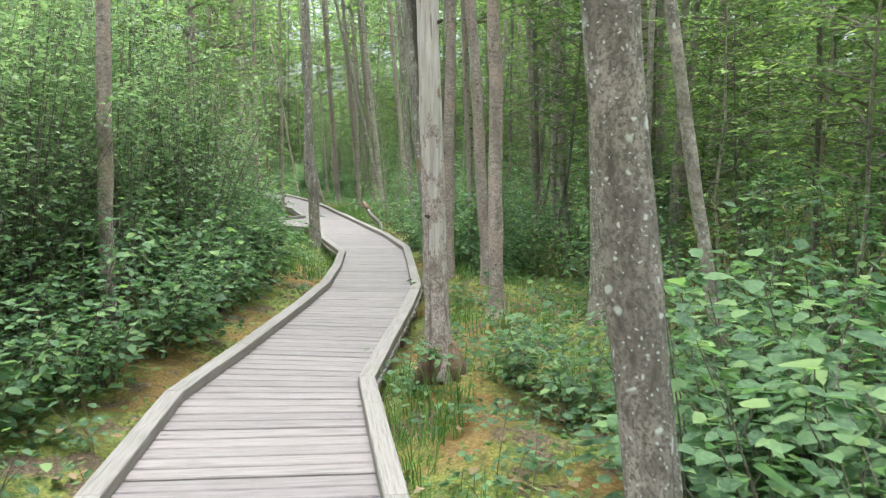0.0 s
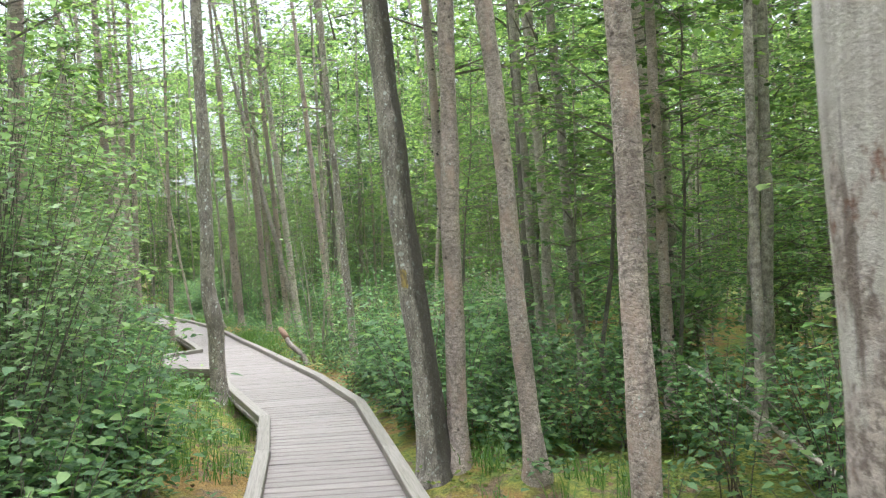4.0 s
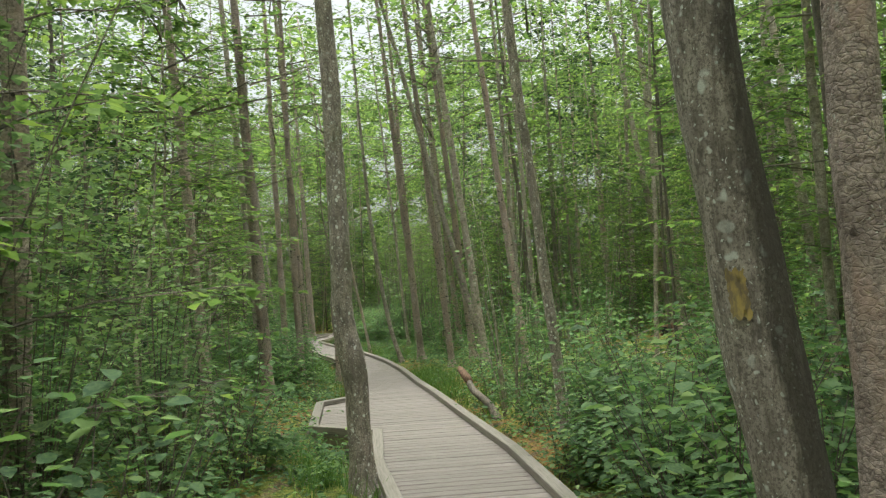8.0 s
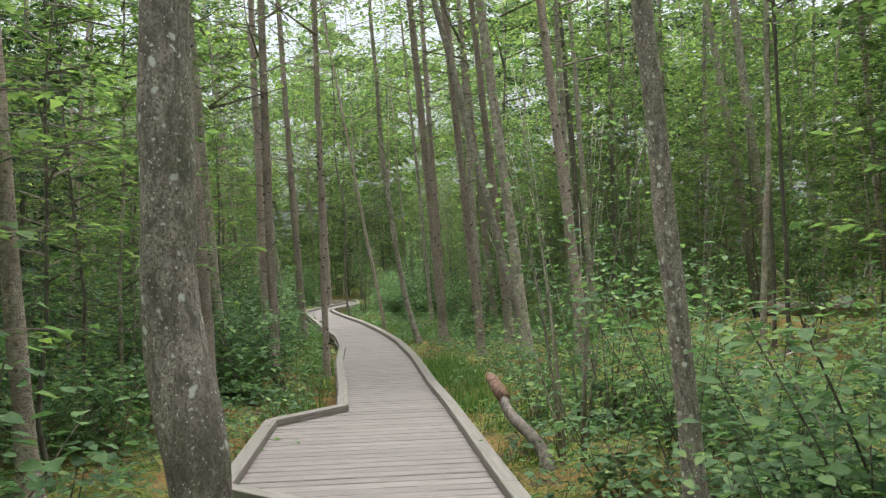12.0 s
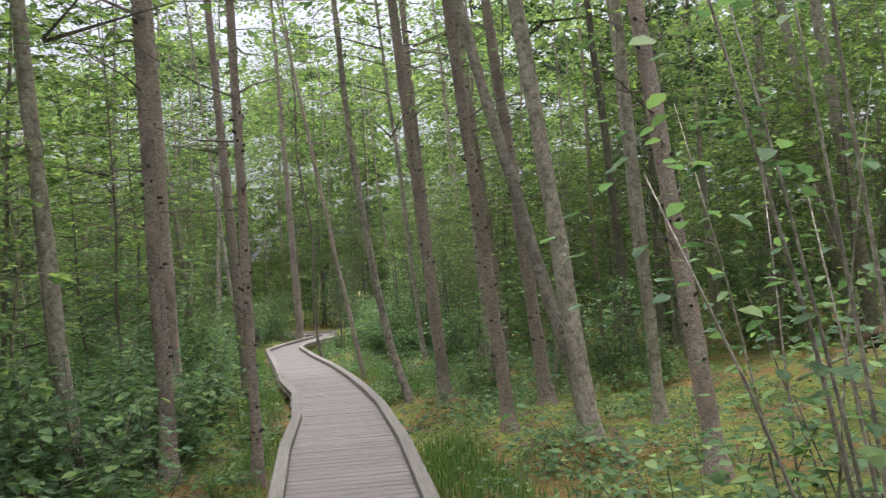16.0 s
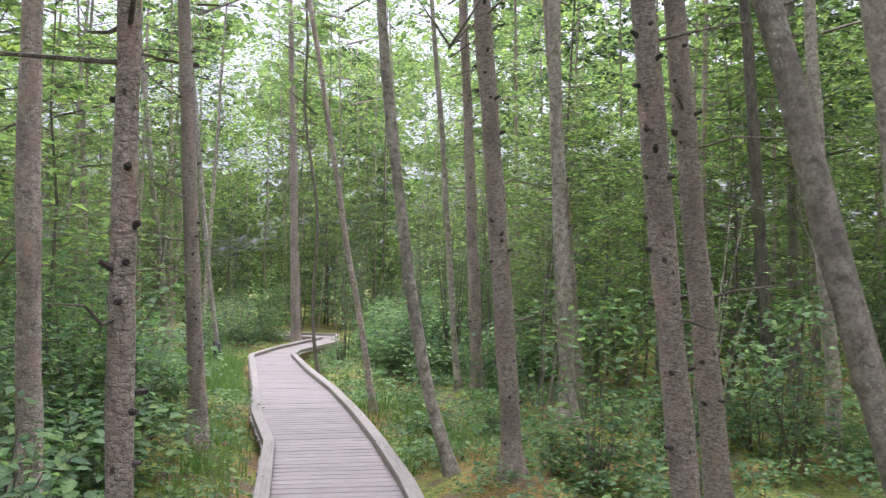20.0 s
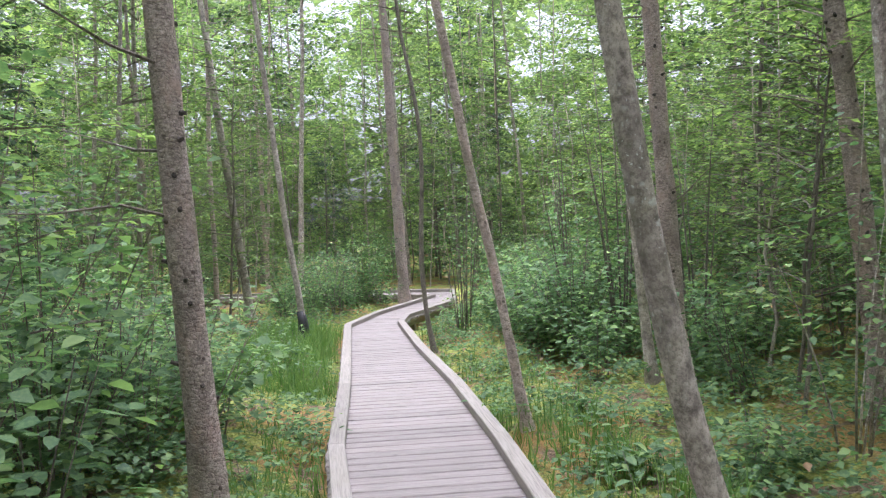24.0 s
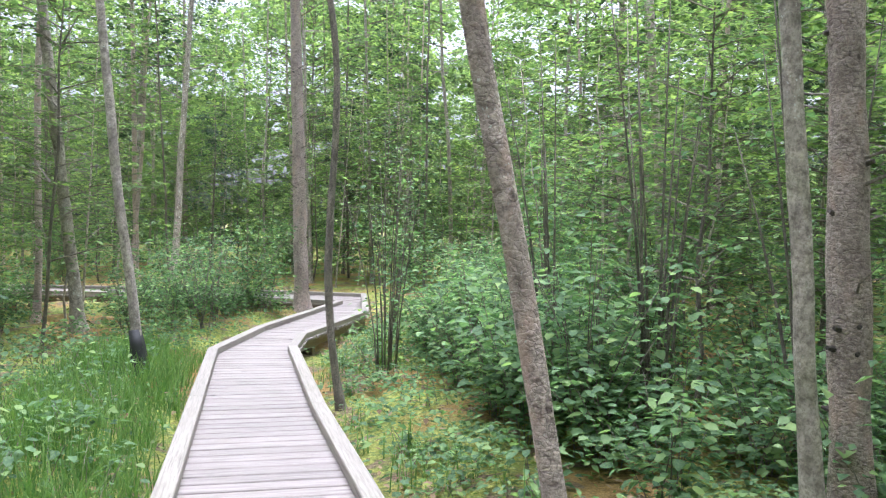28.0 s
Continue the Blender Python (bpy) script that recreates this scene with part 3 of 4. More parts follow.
def build_walk():
    rng = random.Random(4)
    plank_left = LEFT[:LAND_AT] + LANDING + LEFT[LAND_AT + 2:]
    line = [Vector(p) for p in MID]
    for _ in range(3):
        line = [line[0]] + [q for a, c in zip(line[:-1], line[1:]) for q in (a.lerp(c, 0.25), a.lerp(c, 0.75))] + [line[-1]]
    run, marks = 0.0, [0.0]
    for a, c in zip(line[:-1], line[1:]):
        run += (c - a).length
        marks.append(run)

    def spot(s):
        s = min(max(s, 0.0), run - 1e-4)
        k = max(i for i in range(len(marks) - 1) if marks[i] <= s)
        p = line[k].lerp(line[k + 1], (s - marks[k]) / (marks[k + 1] - marks[k]))
        a, c = line[max(k - 2, 0)], line[min(k + 3, len(line) - 1)]
        d = (c - a).normalized()
        return p, Vector((d.y, -d.x))

    secs = []
    for i in range(len(LEFT) - 1):
        sec = new("boardwalk_section")
        tagged(sec, "section of weathered grey plank boardwalk with low wooden curbs", "boardwalk", group="boardwalk sections")
        secs.append(sec)
        l0, l1, r0, r1 = LEFT[i], LEFT[i + 1], RIGHT[i], RIGHT[i + 1]
        curb_between(r0, r1, sec)
        if i != LAND_AT:
            curb_between(l0, l1, sec)
        else:
            for a, c in zip(LANDING[:-1], LANDING[1:]):
                curb_between(a, c, sec)
        beams = [(lerp(l0, r0, f), lerp(l1, r1, f)) for f in (0.06, 0.5, 0.94)]
        if i == LAND_AT:
            beams += list(zip(LANDING[:-1], LANDING[1:]))
        for a, c in beams:
            a, c = Vector(a), Vector(c)
            d = (c - a).normalized()
            w = Vector((-d.y, d.x)) * 0.022
            board("joist", (a + w, a - w, c + w, c - w), -0.18, -0.039, JOIST, sec)
        for t in (0.15, 0.85):
            a, c = Vector(lerp(l0, l1, t)), Vector(lerp(r0, r1, t))
            d = (Vector(MID[i + 1]) - Vector(MID[i])).normalized() * 0.05
            board("sleeper", (a + d, a - d, c + d, c - d), -0.42, -0.181, JOIST, sec)
    s, turned = 0.1, spot(0.1)
    while s < run - 0.3:
        pitch = 0.152 + rng.uniform(-0.006, 0.006)
        ends = []
        for q in (s + 0.0105, s + pitch - 0.0105):
            p, n = spot(q)
            lp, rp = crossing(p, -n, plank_left), crossing(p, n, RIGHT)
            if lp is None or rp is None:
                break
            ends.append((Vector(lp) - n * (0.075 + rng.uniform(-0.012, 0.012)), Vector(rp) + n * (0.075 + rng.uniform(-0.012, 0.012))))
        if len(ends) == 2:
            (la, ra), (lb, rb) = ends
            k = min(range(len(MID) - 1), key=lambda i: ((Vector(MID[i]) + Vector(MID[i + 1])) / 2 - (la + rb) / 2).length)
            board("plank", (la, lb, ra, rb), -0.038, rng.uniform(-0.003, 0.002), PLANK, secs[k])
        s += pitch


build_walk()


# ---------------- foliage shapes ----------------
def shrub_shape(seed, height, spread, stems, leaves, size, plain=False, mat=SHRUB_LEAF):
    rng = np.random.default_rng(seed)
    pieces, c, d, s = [], [], [], []
    for k in range(stems):
        a = rng.uniform(0, 2 * math.pi)
        h = height * rng.uniform(0.55, 1.05)
        out = spread * rng.uniform(0.25, 1.0)
        base = np.array((rng.normal(0, 0.05), rng.normal(0, 0.05), -0.06))
        tip = np.array((math.cos(a) * out, math.sin(a) * out, h))
        pts = [base + (tip - base) * np.array((t ** 1.4, t ** 1.4, t)) for t in (0, 0.3, 0.65, 1.0)]
        pieces.append(tube(pts, [q * min(0.9, 0.35 + 0.45 * height) for q in (0.008, 0.006, 0.0045, 0.003)], 3, cap=False))
        for j in range(leaves // stems):
            t = rng.uniform(0.22, 1.05)
            p = base + (tip - base) * np.array((t ** 1.4, t ** 1.4, t))
            b = rng.uniform(0, 2 * math.pi)
            reach = rng.uniform(0.0, 0.26) * (1.25 - 0.6 * t)
            p = p + np.array((math.cos(b) * reach, math.sin(b) * reach, rng.normal(0, 0.04)))
            c.append(p)
            d.append((math.cos(b), math.sin(b), rng.uniform(-0.45, 0.25)))
            s.append(size * rng.uniform(0.55, 1.25))
    return mesh_of("woody_base", *joined(pieces), TWIG), leaves_mesh("foliage", c, d, s, mat, rng=rng, plain=plain, width=0.36)


def crown_shape(seed, low, high, radius, limbs, per, size, mat, layered=0.15, lean_up=0.3, flat=0.75):
    """Limbs and leaf sprays about an upright axis, from low to high."""
    rng = np.random.default_rng(seed)
    pieces, c, d, s = [], [], [], []
    for k in range(limbs):
        f = (k + rng.uniform(0, 1)) / limbs
        z = low + (high - low) * f
        a = rng.uniform(0, 2 * math.pi)
        reach = radius * rng.uniform(0.5, 1.1) * (1.0 - 0.55 * f)
        tip = np.array((math.cos(a) * reach, math.sin(a) * reach, z + reach * lean_up * rng.uniform(0.2, 1.2)))
        base = np.array((0, 0, z))
        bow = np.array((0, 0, reach * 0.08))
        pieces.append(tube([base, (base + tip) / 2 + bow, tip], (0.006 + 0.011 * reach / 1.5, 0.006, 0.003), 3, cap=False))
        for j in range(per):
            t = rng.uniform(0.2, 1.08)
            p = base + (tip - base) * t + bow * 4 * t * (1 - t)
            b = a + rng.choice((-1, 1)) * rng.uniform(0.3, 1.5)
            w = rng.uniform(0, 0.33) * reach
            p = p + np.array((math.cos(b) * w, math.sin(b) * w, rng.normal(0, layered)))
            c.append(p)
            d.append((math.cos(b), math.sin(b), rng.uniform(-0.6, 0.15)))
            s.append(size * rng.uniform(0.6, 1.3))
    return mesh_of("branchwork", *joined(pieces), TWIG), leaves_mesh("crown", c, d, s, mat, rng=rng, plain=True, width=0.36, flat=flat)


def tiered_shape(seed, low, high, radius, limbs, per, size, mat):
    """Level tiers of leaves: limbs that spread flat, each with side twigs in its own plane, and gaps between the tiers."""
    rng = np.random.default_rng(seed)
    pieces, c, d, s = [], [], [], []
    for k in range(limbs):
        f = (k + rng.uniform(0, 1)) / limbs
        z = low + (high - low) * f ** 0.9
        a = k * 2.4 + rng.uniform(-0.5, 0.5)
        reach = radius * rng.uniform(0.55, 1.1) * (1.0 - 0.6 * f ** 1.5)
        rise = reach * rng.uniform(0.05, 0.38)
        out = np.array((math.cos(a), math.sin(a), 0.0))
        across = np.array((-math.sin(a), math.cos(a), 0.0))

        def along(t):
            return np.array((0, 0, z)) + out * reach * t + np.array((0, 0, rise * (1.6 * t - 0.75 * t * t)))

        pieces.append(tube([along(0), along(0.5), along(1.0)], (0.005 + 0.008 * reach, 0.006, 0.0025), 3, cap=False))
        twigs = 6
        for q in range(twigs):
            t = 0.3 + 0.7 * (q + rng.uniform(0, 0.8)) / twigs
            w = reach * rng.uniform(0.18, 0.42) * (1.15 - 0.6 * t) * (1 if q % 2 else -1)
            root = along(t)
            tip = root + across * w + out * abs(w) * 0.8 + np.array((0, 0, rng.uniform(-0.06, 0.05)))
            pieces.append(tube([root, tip], (0.004, 0.002), 3, cap=False))
            for j in range(per // twigs):
                v = rng.uniform(0.1, 1.1)
                p = root + (tip - root) * v + np.array((rng.normal(0, 0.035), rng.normal(0, 0.035), rng.normal(0, 0.018)))
                b = math.atan2((tip - root)[1], (tip - root)[0]) + rng.choice((-1, 1)) * rng.uniform(0.2, 1.3)
                c.append(p)
                d.append((math.cos(b), math.sin(b), rng.uniform(-0.35, 0.05)))
                s.append(size * rng.uniform(0.6, 1.3))
    return mesh_of("branchwork", *joined(pieces), TWIG), leaves_mesh("crown", c, d, s, mat, rng=rng, plain=True, width=0.38, flat=0.86)


HIGH = [crown_shape(10 + k, 3.5 + 0.5 * k, 14.0, 2.2, 34, 22, 0.105, CANOPY_LEAF, 0.09, 0.2, 0.82) for k in range(4)]
CROWNS = [crown_shape(20 + k, 2.8 + 0.5 * (k % 3), 13.5 + k % 3, 2.6, 40, 31, 0.155, CANOPY_LEAF) for k in range(5)]
PINES = [crown_shape(40 + k, 4.0 + 0.6 * k, 14.5, 1.9, 46, 28, 0.17, NEEDLE, 0.05, 0.1) for k in range(3)]
SAPS = [tiered_shape(60 + k, 0.6 + 0.35 * (k % 4), 4.6 + 0.9 * (k % 3), 1.35, 34 + 4 * (k % 3), 42, 0.088, CANOPY_LEAF) for k in range(7)]
SHRUBS = [shrub_shape(80 + k, (0.7, 0.95, 1.15, 1.35)[k % 4], (0.55, 0.65, 0.75)[k % 3], 10, (440, 520, 600)[k % 3], 0.068, k >= 5) for k in range(10)]
BUSHES = [shrub_shape(120 + k, 1.9 + 0.35 * k, 0.95, 14, 1100, 0.09, True) for k in range(4)]
THICKETS = [shrub_shape(180 + k, 2.9 + 0.5 * k, 1.0, 20, 2200, 0.066, True, FINE_LEAF) for k in range(3)]
SPRUCES = [crown_shape(160 + k, 0.3, 5.0, 1.35, 52, 34, 0.10, NEEDLE, 0.03, -0.1) for k in range(2)]
HAZELS = [shrub_shape(140 + k, 0.75 + 0.15 * k, 0.62, 10, 400, 0.084) for k in range(4)]
SEEDLINGS = [shrub_shape(100 + k, 0.22 + 0.07 * (k % 3), 0.2, 4, 44, 0.06) for k in range(4)]

LABELS = {
    "lichen": "slender tree with grey-brown bark speckled with white lichen",
    "damp": "leaning lichen-spotted tree with one dark flank",
    "grey": "slender tree with smooth grey bark in the forest",
    "pale": "slender tree with pale pinkish-grey flaking bark",
    "pine": "straight conifer trunk with scaly pinkish-grey bark and twig stubs",
    "dark": "thin dark-barked tree in the undergrowth",
    "snag": "dead tree trunk with peeling bark and bare pale wood",
}


def trunk_mesh(kind, sx, sy, r, top, bend, seed, sweep=0.0, crook=0.0):
    rng = np.random.default_rng(seed)
    pts, rad = [], []
    fine = top < 14.4 or seed < 3000
    hs = [-0.25, -0.08, 0.0, 0.08, 0.16, 0.26, 0.38] + list(np.arange(0.52, 3.6, 0.16 if fine else 0.6)) + [4.0, 4.6, 5.4, 6.5, 8.0, 10.0, 12.0, 13.5]
    hs = [h for h in hs if h < top] + [top]
    k1, k2, amp = rng.uniform(0, 50), rng.uniform(0, 50), 0.012 if kind in ("pine", "snag") else 0.03
    for i, h in enumerate(hs):
        b = bend * math.sin(h * 1.5) + sweep * (1 - math.exp(-max(h, 0) / 2.2)) + crook * min(1.0, max(0.0, (h - 0.95) / 0.5))
        w = (amp * noise.noise((h * 0.7, k1, 0)), amp * noise.noise((h * 0.7, k2, 9)))
        pts.append((sx * h + w[0] + b, sy * h + w[1], h))
        taper = max(0.12, 1 - 0.055 * h) if top > 5 else 1 - 0.05 * h
        flare = 1 + 0.55 * math.exp(-max(h, 0) / 0.13)
        if crook:
            flare *= 1.0 + 0.22 * math.exp(-((h - 1.15) / 0.22) ** 2)
        rad.append(r * taper * flare)
    return pts, rad, mesh_of("trunk", *tube(pts, rad, (18 if r > 0.05 else 12) if fine else 9, 0.2, seed), BARK[kind], True)


def build_tree(idx, kind, x, y, sx, sy, r, top, bend, sweep, crook):
    rng = random.Random(500 + idx)
    height = top or (14.5 if r > 0.05 else 10.5)
    thing = new({"pine": "conifer_tree", "snag": "dead_tree"}.get(kind, "deciduous_tree"))
    thing.location = (x, y, gz(x, y))
    tagged(thing, LABELS[kind], "tree", group="forest trees")
    pts, rad, me = trunk_mesh(kind, sx, sy, r, height, bend, 900 + idx, sweep, crook)
    trunk = part_of("trunk", me, thing)
    if kind == "pine" or kind == "snag":
        for k in range(30 if kind == "pine" else 5):
            i = rng.randrange(6, min(28, len(pts) - 1))
            t = rng.random()
            p = Vector(pts[i]).lerp(Vector(pts[i + 1]), t)
            rr = rad[i] * 0.93
            a = rng.uniform(0, 6.28)
            d = Vector((math.cos(a), math.sin(a), rng.uniform(-0.1, 0.5)))
            n = rng.uniform(0.015, 0.05)
            part_of("twig_stub", mesh_of("twig_stub", *tube([p + d * rr * 0.8, p + d * (rr + n)], (0.017, 0.010), 6), KNOT), trunk)
    if kind == "pine":
        for k in range(13):
            z = rng.uniform(1.2, 5.6)
            j = max(i for i in range(len(pts)) if pts[i][2] <= z)
            f = (z - pts[j][2]) / (pts[j + 1][2] - pts[j][2])
            p = Vector(pts[j]).lerp(Vector(pts[j + 1]), f)
            a = rng.uniform(0, 6.28)
            d = Vector((math.cos(a), math.sin(a), rng.uniform(-0.1, 0.45)))
            n = rng.uniform(0.3, 1.25)
            if off_walk(x + p.x + d.x * n, y + p.y + d.y * n)[0] < 1.5:
                d.x, d.y = -d.x, -d.y
            q = [p, p + d * n * 0.3 + Vector((0, 0, rng.uniform(-0.07, 0.05))), p + d * n * 0.65 + Vector((rng.uniform(-0.03, 0.03), rng.uniform(-0.03, 0.03), -0.03)), p + d * n + Vector((rng.uniform(-0.07, 0.07), rng.uniform(-0.07, 0.07), rng.uniform(-0.1, 0.06)))]
            part_of("dead_branch", mesh_of("dead_branch", *tube(q, (0.011, 0.008, 0.005, 0.002), 5), TWIG), thing)
    if kind == "snag":
        foot = [(0, 0, -0.06), (0, 0, 0.05), (0.0, 0.0, 0.12), (sx * 0.2, 0, 0.21)]
        part_of("shredded_base", mesh_of("shredded_base", *tube(foot, (r * 1.8, r * 1.55, r * 1.3, r * 1.06), 18, 0.7, 4), ROT, True), trunk, "reddish crumbling bark at the foot")
    if kind != "snag" and height > 6:
        limbs, crown = HIGH[idx % 4]
        sc = 0.8 + 0.35 * rng.random()
        m = Matrix.Translation((0, 0, 0)) @ Matrix.Rotation(rng.uniform(0, 6.28), 4, "Z") @ Matrix.Diagonal((sc, sc, 1, 1))
        shear = Matrix.Identity(4)
        shear[0][2], shear[1][2] = sx, sy
        part_of("branchwork", limbs, thing, m=shear @ m)
        part_of("crown", crown, thing, m=shear @ m)
    return thing


for idx, spec in enumerate(TREES):
    build_tree(idx, *spec)


# ---------------- woods behind ----------------
CLEAR = [(t[1], t[2], 0.5) for t in TREES] + [(0.4, 28.2, 0.9), (1.3, 29.4, 1.1), (2.2, 30.7, 1.4), (3.4, 31.8, 1.5), (4.6, 33.0, 1.4)]
wild = random.Random(77)


def kinds_of_far_tree(k):
    kind = ("grey", "pine", "lichen", "grey", "pine", "dark", "grey", "pine")[k % 8]
    r = (0.07, 0.06, 0.09, 0.05, 0.10, 0.045, 0.085, 0.075)[k % 8]
    thing = new("conifer_tree" if kind == "pine" else "deciduous_tree")
    tagged(thing, LABELS[kind], "tree", group="forest trees")
    part_of("trunk", trunk_mesh(kind, 0, 0, r, 14.5, 0, 3000 + k)[2], thing)
    limbs, crown = PINES[k % 3] if kind == "pine" else CROWNS[k % 5]
    part_of("branchwork", limbs, thing)
    part_of("crown", crown, thing)
    return thing


FAR = [kinds_of_far_tree(k) for k in range(8)]


def sapling(k):
    thing = new("sapling")
    tagged(thing, "young leafy understory tree with thin stem", "sapling", group="understory saplings")
    limbs, crown = SAPS[k]
    rng = np.random.default_rng(k)
    h = 4.6 + 0.7 * (k % 3)
    pts = [(rng.normal(0, 0.04) if z > 0.3 else 0, rng.normal(0, 0.04) if z > 0.3 else 0, z) for z in (-0.15, 0, 0.6, 1.4, 2.4, 3.4, h)]
    part_of("stem", mesh_of("stem", *tube(pts, (0.03, 0.026, 0.022, 0.02, 0.016, 0.011, 0.004), 7), BARK["dark" if k % 2 else "grey"], True), thing)
    part_of("branchwork", limbs, thing)
    part_of("crown", crown, thing)
    return thing


SAPLINGS = [sapling(k) for k in range(7)]


def placed(source, n, wanted, tilt=0.03, scale=(0.85, 1.15), area=(-34, 26, -6, 78)):
    """Copies of the source things where wanted(x, y) allows."""
    used = [False] * len(source)
    made = 0
    tries = 0
    while made < n and tries < 60000:
        tries += 1
        x, y = wild.uniform(*area[:2]), wild.uniform(*area[2:])
        ok = wanted(x, y)
        if not ok or any((x - a) ** 2 + (y - b) ** 2 < q * q for a, b, q in CLEAR):
            continue
        CLEAR.append((x, y, ok))
        k = made % len(source)
        s = wild.uniform(*scale)
        m = pose(x, y, gz(x, y), wild.gauss(0, tilt) * 57, wild.gauss(0, tilt) * 57, wild.uniform(0, 360))
        if not used[k]:
            used[k] = True
            source[k].scale = (s, s, s)
            source[k].matrix_basis = m @ Matrix.Diagonal((s, s, s, 1))
        else:
            source[k].scale = (s, s, s)
            copy_thing(source[k], m)
        made += 1


def far_tree_ok(x, y):
    d, side, u = off_walk(x, y)
    if d < (3.6 if u < 30 else 2.7) or (d < 7 and wild.random() < (0.6 if u < 30 else 0.2)):
        return 0
    if side > 0 and 20 < u < 30 and d < 9 and wild.random() < 0.6:
        return 0
    if (u > 45 or side > 0 and 17 < u < 34) and wild.random() < 0.3:
        return 0
    return 0.9 if d < 16 else 1.3


def sapling_ok(x, y):
    d, side, u = off_walk(x, y)
    if d < 2.6 or d > 15:
        return 0
    if side > 0 and (4.5 < u < 11 and d < 3.8 or 18 < u < 30 and d < 7 or u < 4 and d < 3.4 or u > 33 and d < 3.4):
        return 0
    if side < 0 and 34 < u < 41 and d < 4:
        return 0
    return 0.72 if d < 8 else 1.0


def shrub_ok(x, y):
    d, side, u = off_walk(x, y)
    if d < (1.0 if side > 0 and 12 < u < 19 else 1.3) or d > 5.5 or side < 0 and (12 < u < 17.2 and d < 1.75 or 17.2 <= u < 22.5 and d < 2.5) or side > 0 and u > 32 and d < 2.2:
        return 0
    if side > 0:
        w = (1 if d > 1.9 else 0) if u < 4.5 else (0.04 if d < 2.6 else 0.6) if u < 11 else 1 if u < 19 else 0.55 if u < 21.5 and d > 1.7 else (0.06 if 1.2 < d < 7 else 0.3) if u < 29 else 0.6 if u < 34 else 1
    else:
        w = (0.1 if d < 1.9 else 0.9) if u < 5 else 1 if u < 22 else (0.25 if d < 1.7 else 1.0) if u < 34.3 else (0.0 if d < 2.4 else 0.85) if u < 37.5 else (0.0 if d < 3.0 else 0.4) if u < 41 else 0.8
    return (0.5 if d > 3 else 0.36) if 0.5 + 0.75 * noise.noise((x * 0.8, y * 0.8, 5.5)) < w else 0


def build_shrub(k):
    thing = new("shrub")
    tagged(thing, "leafy green understory shrub with oval leaves", "shrub", group="understory shrubs")
    part_of("woody_base", SHRUBS[k][0], thing)
    part_of("foliage", SHRUBS[k][1], thing)
    return thing


def build_seedling(k):
    thing = new("seedling")
    tagged(thing, "small leafy seedling on the mossy ground", "seedling", group="seedlings")
    part_of("woody_base", SEEDLINGS[k][0], thing)
    part_of("foliage", SEEDLINGS[k][1], thing)
    return thing


def young_conifer(k):
    thing = new("young_conifer")
    tagged(thing, "young dark green conifer with drooping branches", "conifer", group="young conifers")
    limbs, crown = SPRUCES[k]
    part_of("stem", mesh_of("stem", *tube([(0, 0, -0.15), (0, 0, 0.1), (0.02, 0, 1.5), (0, 0.02, 3.5), (0, 0, 5.2)], (0.05, 0.042, 0.036, 0.022, 0.006), 8), BARK["dark"], True), thing)
    part_of("branchwork", limbs, thing)
    part_of("crown", crown, thing)
    return thing


def conifer_ok(x, y):
    d, side, u = off_walk(x, y)
    return 1.3 if side < 0 and 3.2 < d < 8 and (15 < u < 30) or 6 < d < 11 and u > 38 else 0


def build_bush(k):
    thing = new("bush")
    tagged(thing, "tall leafy bush with many thin stems", "bush", group="tall bushes")
    part_of("woody_base", BUSHES[k][0], thing)
    part_of("foliage", BUSHES[k][1], thing)
    return thing


def build_thicket_bush(k):
    thing = new("bush")
    tagged(thing, "tall airy bush with fine pale green leaves", "bush", group="thicket bushes")
    part_of("woody_base", THICKETS[k][0], thing)
    part_of("foliage", THICKETS[k][1], thing)
    return thing


def bush_ok(x, y):
    d, side, u = off_walk(x, y)
    if d < 2.0 or d > 12 or side < 0 and (12 < u < 17.2 and d < 1.75 or 17.2 <= u < 22.5 and d < 2.5) or side > 0 and u > 32 and d < 3.2:
        return 0
    if side > 0 and (4.5 < u < 11 and d < 3.6 or 19 < u < 29 and d < 7 or u < 4 and d < 4):
        return 0
    if side < 0 and 34 < u < 41 and d < 3.6:
        return 0
    return 0.8


placed([young_conifer(k) for k in range(2)], 22, conifer_ok, 0.02, (0.8, 1.2), (-20, 3, 12, 56))
placed([build_thicket_bush(k) for k in range(3)], 40, lambda x, y: 0.5 if off_walk(x, y)[1] < 0 and 1.9 < off_walk(x, y)[0] < 5.2 else 0, 0.06, (0.8, 1.1), (-7, -2.4, 5.0, 14.5))
placed([build_bush(k) for k in range(4)], 115, bush_ok, 0.05, (0.8, 1.2), (-24, 12, -2, 62))
placed(FAR, 175, far_tree_ok)


def pole_tree(k):
    kind = ("grey", "pale", "dark", "grey", "lichen")[k]
    thing = new("deciduous_tree")
    tagged(thing, ("thin grey pole tree in the dense woods", "thin pale pole tree in the dense woods", "thin dark pole tree in the dense woods")[(0, 1, 2, 0, 0)[k]], "tree", group="thin forest trees")
    part_of("trunk", trunk_mesh(kind, 0.02 * (k - 2), 0.0, (0.042, 0.05, 0.035, 0.055, 0.045)[k], 13.0, 0.02, 3100 + k)[2], thing)
    limbs, crown = HIGH[k % 4]
    part_of("branchwork", limbs, thing)
    part_of("crown", crown, thing)
    return thing


def pole_ok(x, y):
    d, side, u = off_walk(x, y)
    return (0.45 if u > 38 else 0.6) if (3.6 if u > 40 else 5.0) < d < 17 else 0


